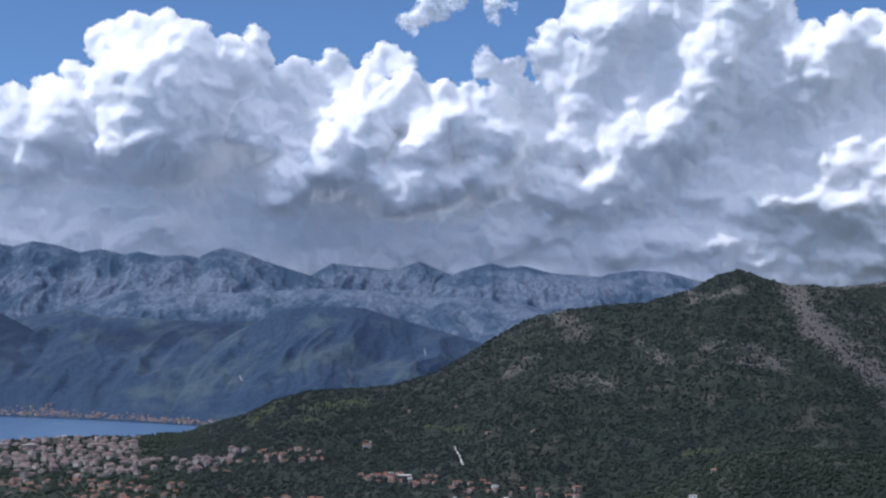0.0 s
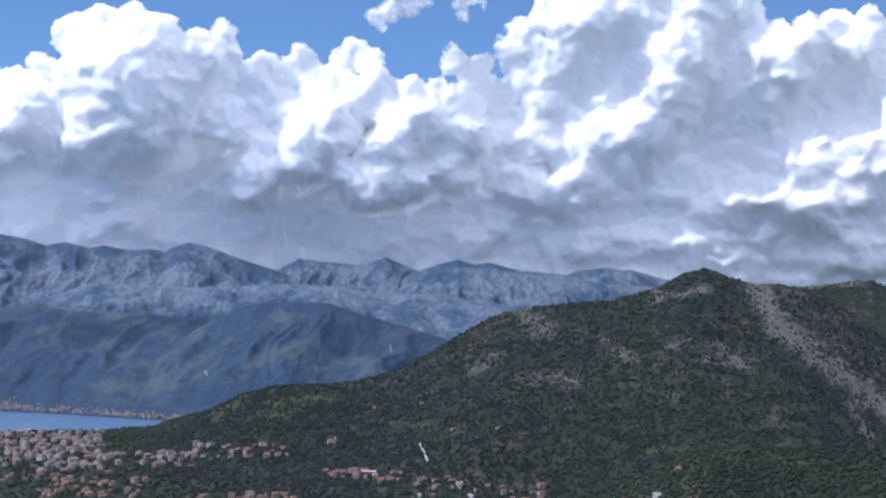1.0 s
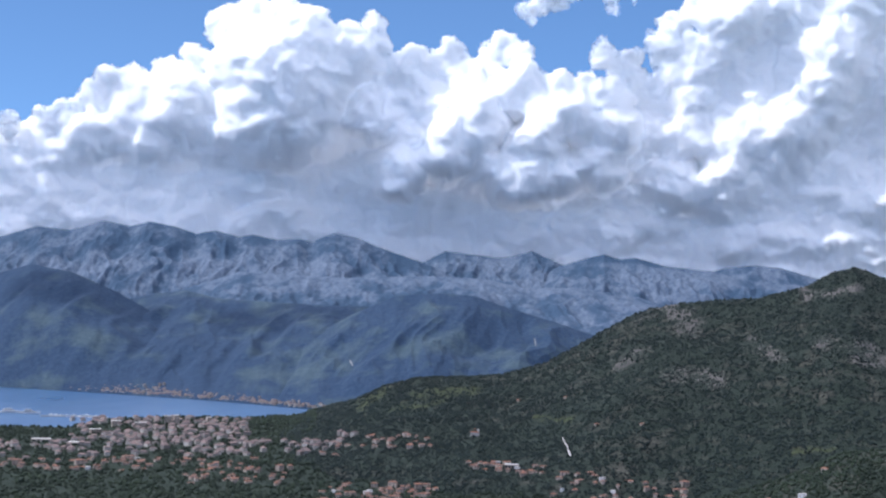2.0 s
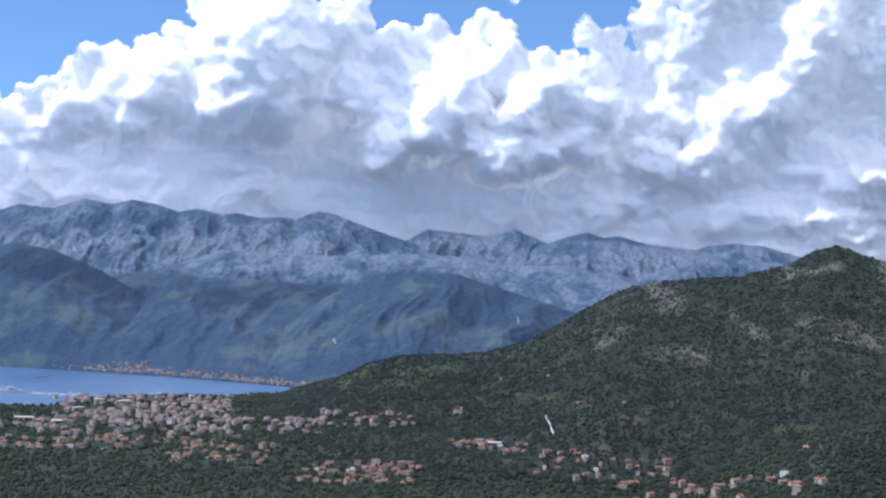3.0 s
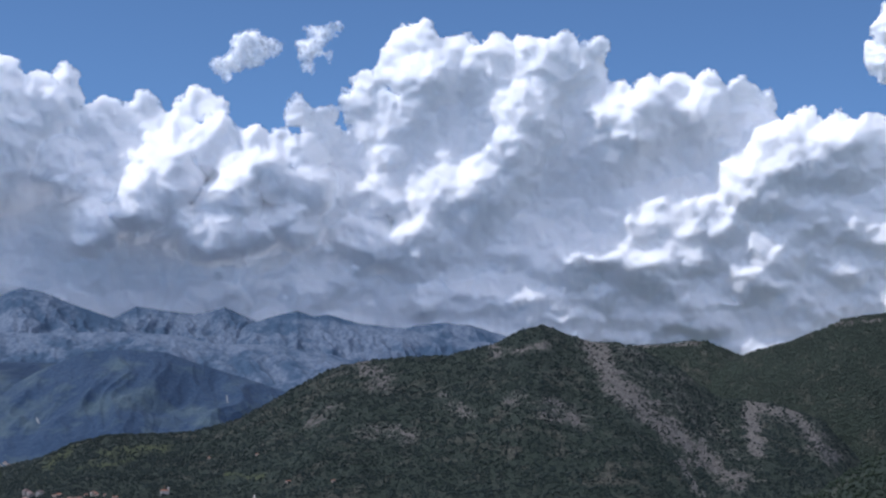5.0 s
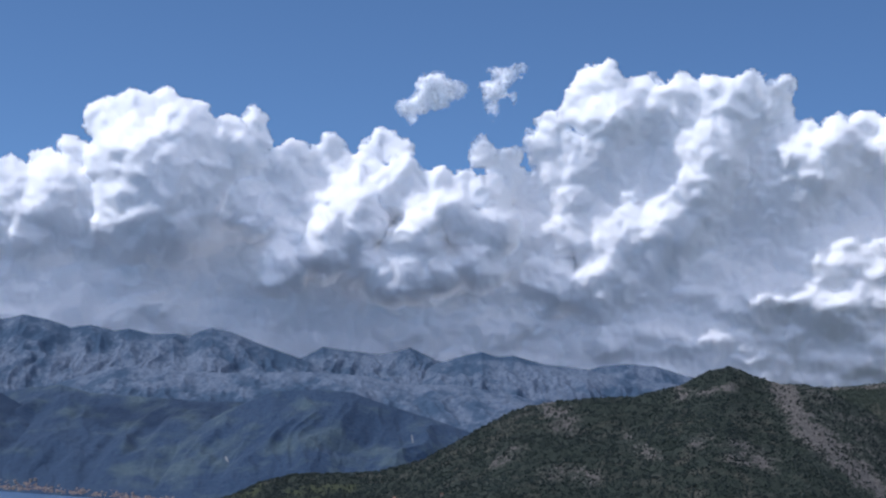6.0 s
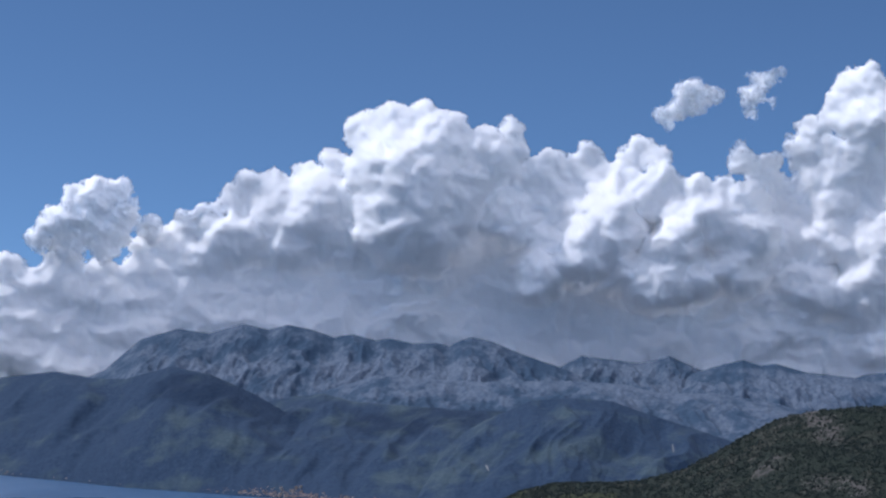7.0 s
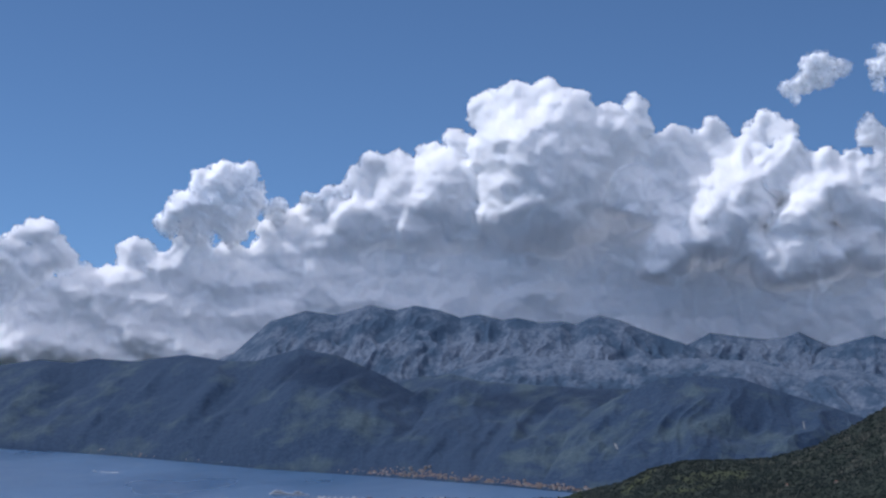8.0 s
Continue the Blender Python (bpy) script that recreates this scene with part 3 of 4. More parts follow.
DOME_FACE = [(-11.1, 6.6, 0.5, -0.35), (-12.9, 6.7, 0.5, -0.3), (-13.3, 5.6, 1.6, 0.35), (-11.6, 5.4, 0.95, 0.65), (-14.8, 6.0, 1.0, 0.4), (-14.0, 4.2, 0.9, -0.25), (-11.3, 3.7, 1.1, 0.75), (-12.85, 3.0, 0.65, -0.4), (-9.35, 2.75, 0.5, -0.4)]
EAST_FACE = [(-18.0, 4.4, 2.0, 0.45), (-16.6, 4.7, 1.0, 0.3), (-16.5, 2.3, 1.6, 0.75), (-14.9, 0.9, 1.3, 0.5), (-12.2, 1.5, 0.7, -0.35), (-18.8, 3.4, 1.4, 0.45)]
PUFF_FACE = [(17.2, 2.7, 1.0, 0.65), (17.9, 4.0, 0.6, -0.3), (18.8, 2.7, 0.6, 0.3)]
WEST_FACE = [(22.5, 0.3, 1.0, 0.75), (23.2, 2.2, 0.6, -0.3), (19.0, 0.2, 1.2, 0.4), (16.0, 0.1, 1.2, 0.4), (18.5, 1.5, 0.8, -0.25), (24.3, 0.6, 0.9, 0.4)]
BANK_FACE = [(-2.7, 0.1, 1.1, 0.3), (-9.4, -0.3, 1.6, 0.3), (1.2, 1.05, 0.6, -0.25), (4.0, 0.4, 1.2, 0.15), (8.0, 0.6, 1.4, 0.15), (-12.6, 0.5, 1.6, 0.6), (-16.0, 0.9, 2.0, 0.65), (-19.5, 1.0, 1.6, 0.5), (-5.0, 0.9, 0.8, -0.2), (10.0, 0.9, 0.9, -0.2)]
PITCH = 0.05
GA, GE = np.arange(-24, 29, PITCH), np.arange(-4.0, 10.5, PITCH)
BEHIND = np.full((len(GA), len(GE)), 1e9)      # distance of the cloud face that lies behind
RIM = np.zeros((len(GA), len(GE)))


def cloud(name, lobes, far, label, seed, kids=9, soft=False, flat=1.0, melt=9.0, lean=0.15, warp=0.8, faces=(), strata=0.0):
    """A heap of billows: every lobe carries smaller ones, and they smaller ones again."""
    rng = np.random.RandomState(seed)
    balls = []
    high = max(q[1] for q in lobes)
    for a, e, r in lobes:
        d = rng.uniform(-0.25, 0.25) * r + lean * (e - high)
        balls.append((a, e, r * 1.10, d))
        for _ in range(kids):
            v = rng.normal(size=3)
            v[2] = abs(v[2])
            v[1] += 0.25
            v /= np.linalg.norm(v)
            q = r * rng.uniform(0.18, 0.5)
            c = (a + v[0] * r * 0.74, e + v[1] * r * 0.74 * flat, q, d + v[2] * r * 0.5)
            balls.append(c)
            for _ in range(5):
                w = rng.normal(size=3)
                w[2] = abs(w[2])
                w /= np.linalg.norm(w)
                balls.append((c[0] + w[0] * q * 0.8, c[1] + w[1] * q * 0.8 * flat, q * rng.uniform(0.22, 0.5), c[3] + w[2] * q * 0.55))
    b = np.array(balls)
    i0, i1 = np.searchsorted(GA, [(b[:, 0] - b[:, 2]).min() - 0.4, (b[:, 0] + b[:, 2]).max() + 0.4])
    j0, j1 = np.searchsorted(GE, [(b[:, 1] - b[:, 2]).min() - 0.4, (b[:, 1] + b[:, 2]).max() + 0.4])
    ga, ge, behind = GA[i0:i1], GE[j0:j1], BEHIND[i0:i1, j0:j1]
    AA, EE = np.meshgrid(ga, ge, indexing="ij")
    wx, wy = fbm(AA * 1.3 + seed, EE * 1.3, 5, 0.55) - 0.5, fbm(AA * 1.3, EE * 1.3 + 50 + seed, 5, 0.55) - 0.5
    sx, sy = AA + warp * wx, EE + warp * wy
    total = np.zeros((len(ga), len(ge)))
    edge = np.zeros_like(total)
    for a, e, r, d in balls:
        p0, p1 = np.searchsorted(ga, [a - r - warp / 2, a + r + warp / 2])
        q0, q1 = np.searchsorted(ge, [e - r * flat - warp / 2, e + r * flat + warp / 2])
        if p1 <= p0 or q1 <= q0:
            continue
        t = r * r - (sx[p0:p1, q0:q1] - a) ** 2 - ((sy[p0:p1, q0:q1] - e) / flat) ** 2
        h = np.sqrt(np.maximum(t, 0))
        total[p0:p1, q0:q1] += np.exp(melt * (d + 0.75 * h)) * np.clip(t / (0.12 * r * r), 0.25, 1) * (t > 0)
        sub = edge[p0:p1, q0:q1]
        np.maximum(sub, h, out=sub)
    inside = edge > 0
    top = np.log(np.maximum(total, 1e-14)) / melt
    puff = 0.72 - fbm((AA + wx) * 1.1 + seed, (EE + wy) * 1.1, 5, 0.5, True)
    fine = 0.72 - fbm((AA + 0.5 * wx) * 3.4 + seed, (EE + 0.5 * wy) * 3.4 + 7, 3, 0.5, True)
    top = top + (puff * 0.60 + fine * 0.12) * np.clip(edge * 1.6, 0, 1)
    if strata:
        top = top + strata * (fbm(AA * 0.45 + wx, EE * 2.6 + wy, 4, 0.5) - 0.5)
    for a, e, size, slope in faces:
        x, y = (sx - a) / size, (sy - e) / size
        top = top + slope * size * (0.69 * x + 0.72 * y) * np.exp(-0.5 * (x * x + y * y))
    metre = far * math.pi / 180
    er, ar = np.radians(EE), np.radians(AA)

    def place(r):
        return np.stack([-r * np.cos(er) * np.sin(ar), r * np.cos(er) * np.cos(ar), EYE[2] + r * np.sin(er)], -1)

    dist = far - top * metre
    backed = behind < 1e8
    # towards its rim a heap sinks into the cloud behind it
    dist = np.where(backed, behind + (np.minimum(dist, behind - 3) - behind) * step(edge, 0.0, 0.8), dist)
    behind[:] = np.where(inside, np.minimum(behind, dist), behind)
    rim = RIM[i0:i1, j0:j1]
    rim[:] = np.maximum(rim, edge)
    if not name:
        return None
    front, rear = place(dist), place(np.minimum(far + edge * metre * 0.6, 4985))
    f = grid_faces(*AA.shape, keep=inside)
    k = 3
    cut = (edge > 0.75)[::k, ::k] if not soft else inside[::k, ::k]
    g = grid_faces(*cut.shape, keep=cut)
    rv = rear[::k, ::k].reshape(-1, 3)
    verts = np.concatenate([front.reshape(-1, 3), rv])
    faces = np.concatenate([f, g[:, ::-1] + front.shape[0] * front.shape[1]])
    ed = np.concatenate([np.where(backed, np.maximum(edge, 0.6), edge).ravel(), edge[::k, ::k].ravel()])
    ob = new(name, mesh_of(name, verts, faces, M_THIN if soft else M_CLOUD, {"edge": ed}))
    tagged(ob, label, "cloud", group="cumulus clouds")
    return ob


def cloud_mass(label):
    """The heaps so far, grown together into one towering mass with a flat back."""
    inside = (RIM > 0) & (BEHIND < 1e8)
    er, ar = np.radians(GE)[None, :], np.radians(GA)[:, None]

    def place(r):
        return np.stack([-r * np.cos(er) * np.sin(ar), r * np.cos(er) * np.cos(ar), EYE[2] + r * np.sin(er)], -1)

    ok = inside.astype(float)
    for _ in range(2):
        for ax in (0, 1):
            w = ok * 2 + np.roll(ok, 1, ax) + np.roll(ok, -1, ax)
            d = np.where(inside, BEHIND, 0)
            BEHIND[:] = np.where(inside, (2 * d + np.roll(d, 1, ax) + np.roll(d, -1, ax)) / np.maximum(w, 1), BEHIND)
    k = 4
    deep = (RIM > 0.75)[::k, ::k]
    front, rear = place(BEHIND), place(np.minimum(4880 + RIM * 50, 4985))[::k, ::k]
    f, g = grid_faces(*inside.shape, keep=inside), grid_faces(*deep.shape, keep=deep)
    verts = np.concatenate([front.reshape(-1, 3), rear.reshape(-1, 3)])
    me = mesh_of("cumulus_cloud", verts, np.concatenate([f, g[:, ::-1] + BEHIND.size]), M_CLOUD, {"edge": np.concatenate([RIM.ravel(), RIM[::k, ::k].ravel()])})
    return tagged(new("cumulus_cloud", me), label, "cloud", "cumulus clouds")


rng = np.random.RandomState(26)
BANK = [(a + rng.uniform(-0.5, 0.5), e + rng.uniform(-0.3, 0.3), rng.uniform(0.8, 1.4)) for a in np.arange(-21, 27, 0.8) for e in np.arange(-1.3, 4.0, 0.5)
        if e < np.interp(a, [-21, 15, 17.5, 21, 24, 27], [3.6, 3.0, 1.6, 0.6, 0.1, 0.0])]
cloud("", BANK, 4850, "", 22, kids=6, flat=0.5, lean=-0.18, faces=BANK_FACE, strata=0.3)
cloud("", EAST_LOW, 4895, "", 15, lean=0.1, faces=EAST_FACE)
cloud("", EAST, 4820, "", 9, lean=0.05, faces=EAST_FACE)
cloud("", DOME, 4790, "", 8, lean=0.03, faces=DOME_FACE)
cloud("", RIGHT, 4740, "", 7, lean=0.0, faces=RIGHT_FACE)
cloud("", MIDDLE, 4650, "", 5, lean=-0.2, faces=MIDDLE_FACE)
cloud("", LUMP, 4605, "", 6, lean=0.1, faces=LUMP_FACE)
cloud("", WEST, 4800, "", 11, faces=WEST_FACE)
cloud("", SHOULDER, 4750, "", 4, lean=0.1, faces=SHOULDER_FACE)
cloud("", TOWER, 4665, "", 3, lean=0.1, faces=TOWER_FACE)
cloud_mass("towering white cumulus mass with blue-grey shaded sides over the mountains")
cloud("cumulus_cloud", PUFF, 4740, "small grey and white cumulus puff", 10, faces=PUFF_FACE)
cloud("cloud_scrap", FLAKE, 4660, "small loose scrap of white cloud", 12, soft=True)
cloud("cloud_scrap", WISP, 4660, "thin curled wisp of white cloud", 13, soft=True)
cloud("cumulus_cloud", EDGE, 4740, "pale edge of another cumulus cloud", 14)


def drifting_cloud(at, size, label, seed, dense=0.02):
    """A flat-based cumulus high over the valley, above the camera's view."""
    a, e = np.meshgrid(np.linspace(0, 2 * np.pi, 90), np.linspace(-np.pi / 2, np.pi / 2, 46), indexing="ij")
    n = np.stack([np.cos(e) * np.cos(a), np.cos(e) * np.sin(a), np.sin(e)], -1)
    k = 0.75 + 0.5 * fbm(n[..., 0] * 2.2 + 9 + seed, n[..., 1] * 2.2 + n[..., 2] * 1.7 + 9, 5, 0.55)
    v = n * k[..., None] * np.array(size)
    v[..., 2] = np.where(v[..., 2] < 0, v[..., 2] * 0.35, v[..., 2])
    edge = dense + 0.07 + 0.2 * np.clip(k - 0.8, 0, 1)
    ob = new("drifting_cloud", mesh_of("drifting_cloud", (v + np.array(at)).reshape(-1, 3), grid_faces(*a.shape), M_THIN, {"edge": edge}))
    return tagged(ob, label, "cloud", group="cumulus clouds")


def shading(az, r, z, up):
    """The place at height up from which a cloud shades the land at (az, r, z)."""
    return polar(np.array(az), np.array(r), np.array(z)) + np.array(toward) * (up - z) / toward.z


drifting_cloud(shading(-5.0, 2050, 80, 1020), (560, 420, 130), "thin white cumulus cloud drifting over the valley", 5)
drifting_cloud(shading(7.3, 3330, 100, 1300), (170, 95, 50), "small white cumulus cloud drifting over the bay", 8, 0.16)
drifting_cloud(shading(13.6, 3440, 110, 1350), (120, 75, 40), "small white cumulus cloud drifting over the bay", 3, 0.16)

# ---------------- trees ----------------
def crown(seed):
    """A lumpy crown, closed at the top and open below, about 1 across."""
    bm = bmesh.new()
    bmesh.ops.create_icosphere(bm, subdivisions=1 if seed < 90 else 2, radius=0.5)
    r = random.Random(seed)
    for v in bm.verts:
        v.co *= r.uniform(0.72, 1.22)
        v.co.z = v.co.z * r.uniform(0.85, 1.1) + 0.3
    bmesh.ops.delete(bm, geom=[v for v in bm.verts if v.co.z < 0.02], context="VERTS")
    bm.verts.index_update()
    v = np.array([q.co for q in bm.verts])
    f = np.array([[q.index for q in p.verts] for p in bm.faces])
    bm.free()
    return v, f


CROWNS = [crown(s) for s in range(8)]


def forest(name, label, points, sizes, material, seed):
    rng = np.random.RandomState(seed)
    V, F, base = [], [], 0
    kind = rng.randint(0, len(CROWNS), len(points))
    for k, (cv, cf) in enumerate(CROWNS):
        p, s = points[kind == k], sizes[kind == k]
        t = rng.uniform(0, 6.28, len(p))
        c, q = np.cos(t)[:, None], np.sin(t)[:, None]
        tall = rng.uniform(0.75, 1.25, len(p))[:, None]
        x = (cv[None, :, 0] * c - cv[None, :, 1] * q) * s[:, None] + p[:, 0:1]
        y = (cv[None, :, 0] * q + cv[None, :, 1] * c) * s[:, None] + p[:, 1:2]
        z = cv[None, :, 2] * s[:, None] * tall + p[:, 2:3]
        V.append(np.stack([x, y, z], -1).reshape(-1, 3))
        F.append((cf[None] + (base + np.arange(len(p)) * len(cv))[:, None, None]).reshape(-1, 3))
        base += len(p) * len(cv)
    ob = new(name, mesh_of(name, np.concatenate(V), np.concatenate(F), material, smooth=False))
    return tagged(ob, label, "trees", kind="stuff")


rng = np.random.RandomState(31)
az, u = rng.uniform(-20, 9.5, 76000), rng.uniform(0.0, 1.02, 76000)
az, u = np.concatenate([az, rng.uniform(1.5, 9.6, 9000)]), np.concatenate([u, rng.uniform(0.7, 1.5, 9000)])
p = HILL.at(az, u)
clump = fbm(az * 3.2, u * 20, 4)
bare = bare_rock(az, p)
keep = (rng.rand(len(az)) < np.clip((clump - 0.30) * 5.0, 0.2, 1)) & (turf(az, p) < rng.uniform(0.0, 0.9, len(az))) & (bare < rng.uniform(0.15, 1.1, len(az))) & (p[:, 2] > plain_height(az, np.hypot(p[:, 0], p[:, 1])) - 1)
forest("maquis_trees", "dense dark green scrub and trees covering the hill", p[keep], (1.3 + 2.2 * rng.rand(keep.sum()) ** 2) * (0.75 + 0.4 * clump[keep]), M_LEAF, 1)

for k, (h, a0, a1, count) in enumerate([(BACK_HILL, -15.5, -10.2, 6000), (EAST_HILL, -22, -13, 18000)]):
    az, u = rng.uniform(a0, a1, count), rng.uniform(0.2, 1.01, count)
    p = h.at(az, u)
    forest("hillside_trees", "dark green woodland on the hillside behind", p, rng.uniform(1.6, 3.4, count), M_LEAF_FAR, 5 + k)


def land(az, r):
    """Height of the valley floor or of the near hill's foot, whichever is higher."""
    return np.maximum(plain_height(az, r), HILL.at(az, (r - HILL.rf) / (HILL.rc - HILL.rf))[..., 2] * (r > HILL.rf) * (np.abs(az + 5) < 15) - 50 * (r <= HILL.rf))


def on_land(az, el):
    """Where the line of sight to (az, el) meets the land."""
    r = np.linspace(1200, 2760, 1500)
    sight = EYE[2] + r * math.tan(radians(el))
    h = land(np.full_like(r, az), r)
    if -26 < az < -2:
        h = np.maximum(h, np.where((r > SPUR.rf) & (r < SPUR.rc + 100), SPUR.at(np.full_like(r, az), (r - SPUR.rf) / (SPUR.rc - SPUR.rf))[:, 2], 0))
    k = np.argmax(h > sight)
    return Vector(polar(np.array(az), np.array(r[k]), np.array(h[k])))


# settlements: middle azimuth and elevation, half widths, houses
TOWNS = [(11.6, -5.95, 2.6, 0.40, 190), (12.6, -6.7, 3.8, 0.42, 150), (9.3, -7.25, 1.6, 0.25, 30), (7.6, -6.4, 1.3, 0.22, 30), (5.0, -6.15, 1.4, 0.2, 30), (5.2, -7.75, 1.8, 0.33, 60),
         (1.3, -6.9, 1.2, 0.2, 24), (-1.0, -7.35, 1.0, 0.42, 18), (-4.3, -8.0, 1.9, 0.5, 34), (-3.0, -7.3, 1.0, 0.2, 8), (-7.6, -7.6, 1.3, 0.4, 9)]
rng = np.random.RandomState(41)
SITES = []
for ta, te, wa, we, count in TOWNS:
    made = tries = 0
    while made < count and tries < count * 40:
        tries += 1
        q = on_land(ta + rng.uniform(-wa, wa), te + rng.uniform(-we, we))
        if all((q.x - o.x) ** 2 + (q.y - o.y) ** 2 > 42 for o in SITES):
            SITES.append(q)
            made += 1
site_xy = np.array([(q.x, q.y) for q in SITES])

az, r = rng.uniform(-16, 19, 80000), np.sqrt(rng.uniform(1300 ** 2, 2760 ** 2, 80000))
az[:5000], r[:5000] = rng.uniform(4.5, 11, 5000), rng.uniform(2480, 2770, 5000)
h = land(az, r)
p = polar(az, r, h)
grove = fbm(az * 2.4, r / 55, 4)
sea_gap = near_shore(az) - r
keep = (rng.rand(len(az)) < np.clip((grove - 0.36) * 5 + 0.75 * (r < 1800), 0.2, 1)) & (sea_gap > 7) & ((r < 1735) | (az > 7) | (p[:, 2] < plain_height(az, r) + 0.5))
d2 = np.full(len(az), 1e9)
for sx, sy in site_xy:
    d2 = np.minimum(d2, (p[:, 0] - sx) ** 2 + (p[:, 1] - sy) ** 2)
keep &= d2 > 36
az2, u2 = rng.uniform(-24, -2, 18000), rng.uniform(0.0, 1.05, 18000)
p2 = SPUR.at(az2, u2)
clear_of = np.ones(len(az2), bool)
for sx, sy in site_xy:
    clear_of &= (p2[:, 0] - sx) ** 2 + (p2[:, 1] - sy) ** 2 > 30
forest("spur_trees", "fresh green trees on the low spur", p2[clear_of], rng.uniform(1.5, 3.4, clear_of.sum()), M_LEAF2, 2)
forest("valley_trees", "mixed green trees and hedges across the valley", p[keep], 1.4 + 3.4 * rng.rand(keep.sum()) ** 2, M_LEAF2, 3)


# ---------------- houses ----------------
def part(name, bm, material, parent, label=""):
    me = bpy.data.meshes.new(name)
    bm.to_mesh(me)
    bm.free()
    me.materials.append(material)
    ob = new(name, me)
    ob.parent = parent
    return tagged(ob, label)


def box(bm, x0, x1, y0, y1, z0, z1):
    m = bmesh.ops.create_cube(bm, size=1.0, matrix=Matrix.LocRotScale(((x0 + x1) / 2, (y0 + y1) / 2, (z0 + z1) / 2), None, (x1 - x0, y1 - y0, z1 - z0)))
    return m["verts"]


def solid(*dims):
    bm = bmesh.new()
    for d in dims:
        box(bm, *d)
    return bm


def hip_roof(w, d, z, rise, hip):
    bm = bmesh.new()
    o = 0.4
    lo = [bm.verts.new((sx * (w / 2 + o), sy * (d / 2 + o), z)) for sx, sy in ((-1, -1), (1, -1), (1, 1), (-1, 1))]
    up = [bm.verts.new((q.co.x, q.co.y, z + 0.18)) for q in lo]
    ra, rb = bm.verts.new((-(w / 2 + o - hip), 0, z + rise)), bm.verts.new((w / 2 + o - hip, 0, z + rise))
    bm.faces.new(lo[::-1])
    for i in range(4):
        bm.faces.new((lo[i], lo[(i + 1) % 4], up[(i + 1) % 4], up[i]))
    for q in ((up[0], up[1], rb, ra), (up[1], up[2], rb), (up[2], up[3], ra, rb), (up[3], up[0], ra)):
        bm.faces.new(q)
    return bm


def house(w, d, floors, rise, hip, label, flat=False, wall=None):
    base = new("house")
    z = floors * 2.3 + 0.3
    part("wall", solid((-w / 2, w / 2, -d / 2, d / 2, -2.5, z)), wall or M_WALL, base)
    if flat:
        part("roof", solid((-w / 2 - 0.2, w / 2 + 0.2, -d / 2 - 0.2, d / 2 + 0.2, z, z + 0.35)), M_STONE, base)
    else:
        part("roof", hip_roof(w, d, z, rise, hip), M_ROOF, base)
        part("chimney", solid((w * 0.2, w * 0.2 + 0.6, -0.9, -0.3, z + 0.3, z + rise + 0.6)), M_WALL, base)
    for f in range(floors):
        for k in range(max(2, int(w / 3))):
            x = (k + 0.5) * w / max(2, int(w / 3)) - w / 2
            part("window", solid((x - 0.5, x + 0.5, -d / 2 - 0.04, -d / 2 + 0.05, f * 2.3 + 0.8, f * 2.3 + 1.9)), M_DARK, base)
    tagged(base, label, "house", "houses of the valley")
    return base


KINDS = [house(6.6, 5.6, 2, 1.4, 2.6, "rendered two-storey house with a red tile roof"), house(8.2, 5.4, 2, 1.4, 0.4, "long rendered house with a gabled tile roof"),
         house(5.8, 5.2, 1, 1.3, 2.3, "small one-storey house with a tile roof"), house(7, 6, 3, 1.5, 2.7, "tall rendered house with a hipped tile roof"),
         house(7, 5.6, 2, 0, 0, "white flat-roofed house among garden trees", True, M_WHITE)]
pick = np.random.RandomState(43)
used = set()
FAR = sorted(SITES, key=lambda q: -q.length)[:max(0, len(SITES) - 285)]
for q in SITES:
    if q in FAR:
        continue
    k = int(pick.choice(len(KINDS), p=[0.30, 0.27, 0.33, 0.05, 0.05]))
    turn = math.degrees(math.atan2(-q.x, q.y)) + pick.choice([0, 0, 90, 35, -30]) + pick.uniform(-14, 14)
    m = pose(q.x, q.y, q.z - 0.4, 0, 0, turn) @ Matrix.Diagonal((pick.uniform(0.62, 1.25), pick.uniform(0.65, 1.05), pick.uniform(0.6, 1.0), 1))
    if k in used:
        copy_thing(KINDS[k], m)
    else:
        KINDS[k].matrix_basis = m
        used.add(k)


def block(w, d, floors, label):
    """A slab of flats with rows of windows."""
    base = new("apartment_block")
    z = floors * 2.3
    part("wall", solid((-w / 2, w / 2, -d / 2, d / 2, -2, z)), M_WALL, base)
    part("roof", solid((-w / 2 - 0.2, w / 2 + 0.2, -d / 2 - 0.2, d / 2 + 0.2, z, z + 0.5)), M_STONE, base)
    for f in range(floors):
        for k in range(int(w / 3)):
            x = (k + 0.5) * w / int(w / 3) - w / 2
            part("window", solid((x - 0.7, x + 0.7, -d / 2 - 0.05, -d / 2 + 0.05, f * 2.3 + 0.7, f * 2.3 + 1.7)), M_DARK, base)
    return tagged(base, label, "building", "flats of the town")


for i, (a, e, w, f) in enumerate([(11.4, -5.75, 12, 6), (11.15, -5.72, 9, 6), (10.2, -5.72, 8, 5), (12.2, -5.85, 20, 4), (12.9, -5.8, 16, 4), (13.5, -6.0, 18, 3)]):
    q = on_land(a, e)
    block(w * 0.75, 7, f - 1, "pale block of flats among tiled houses").matrix_basis = pose(q.x, q.y, q.z, 0, 0, a + 8 * (i % 3))

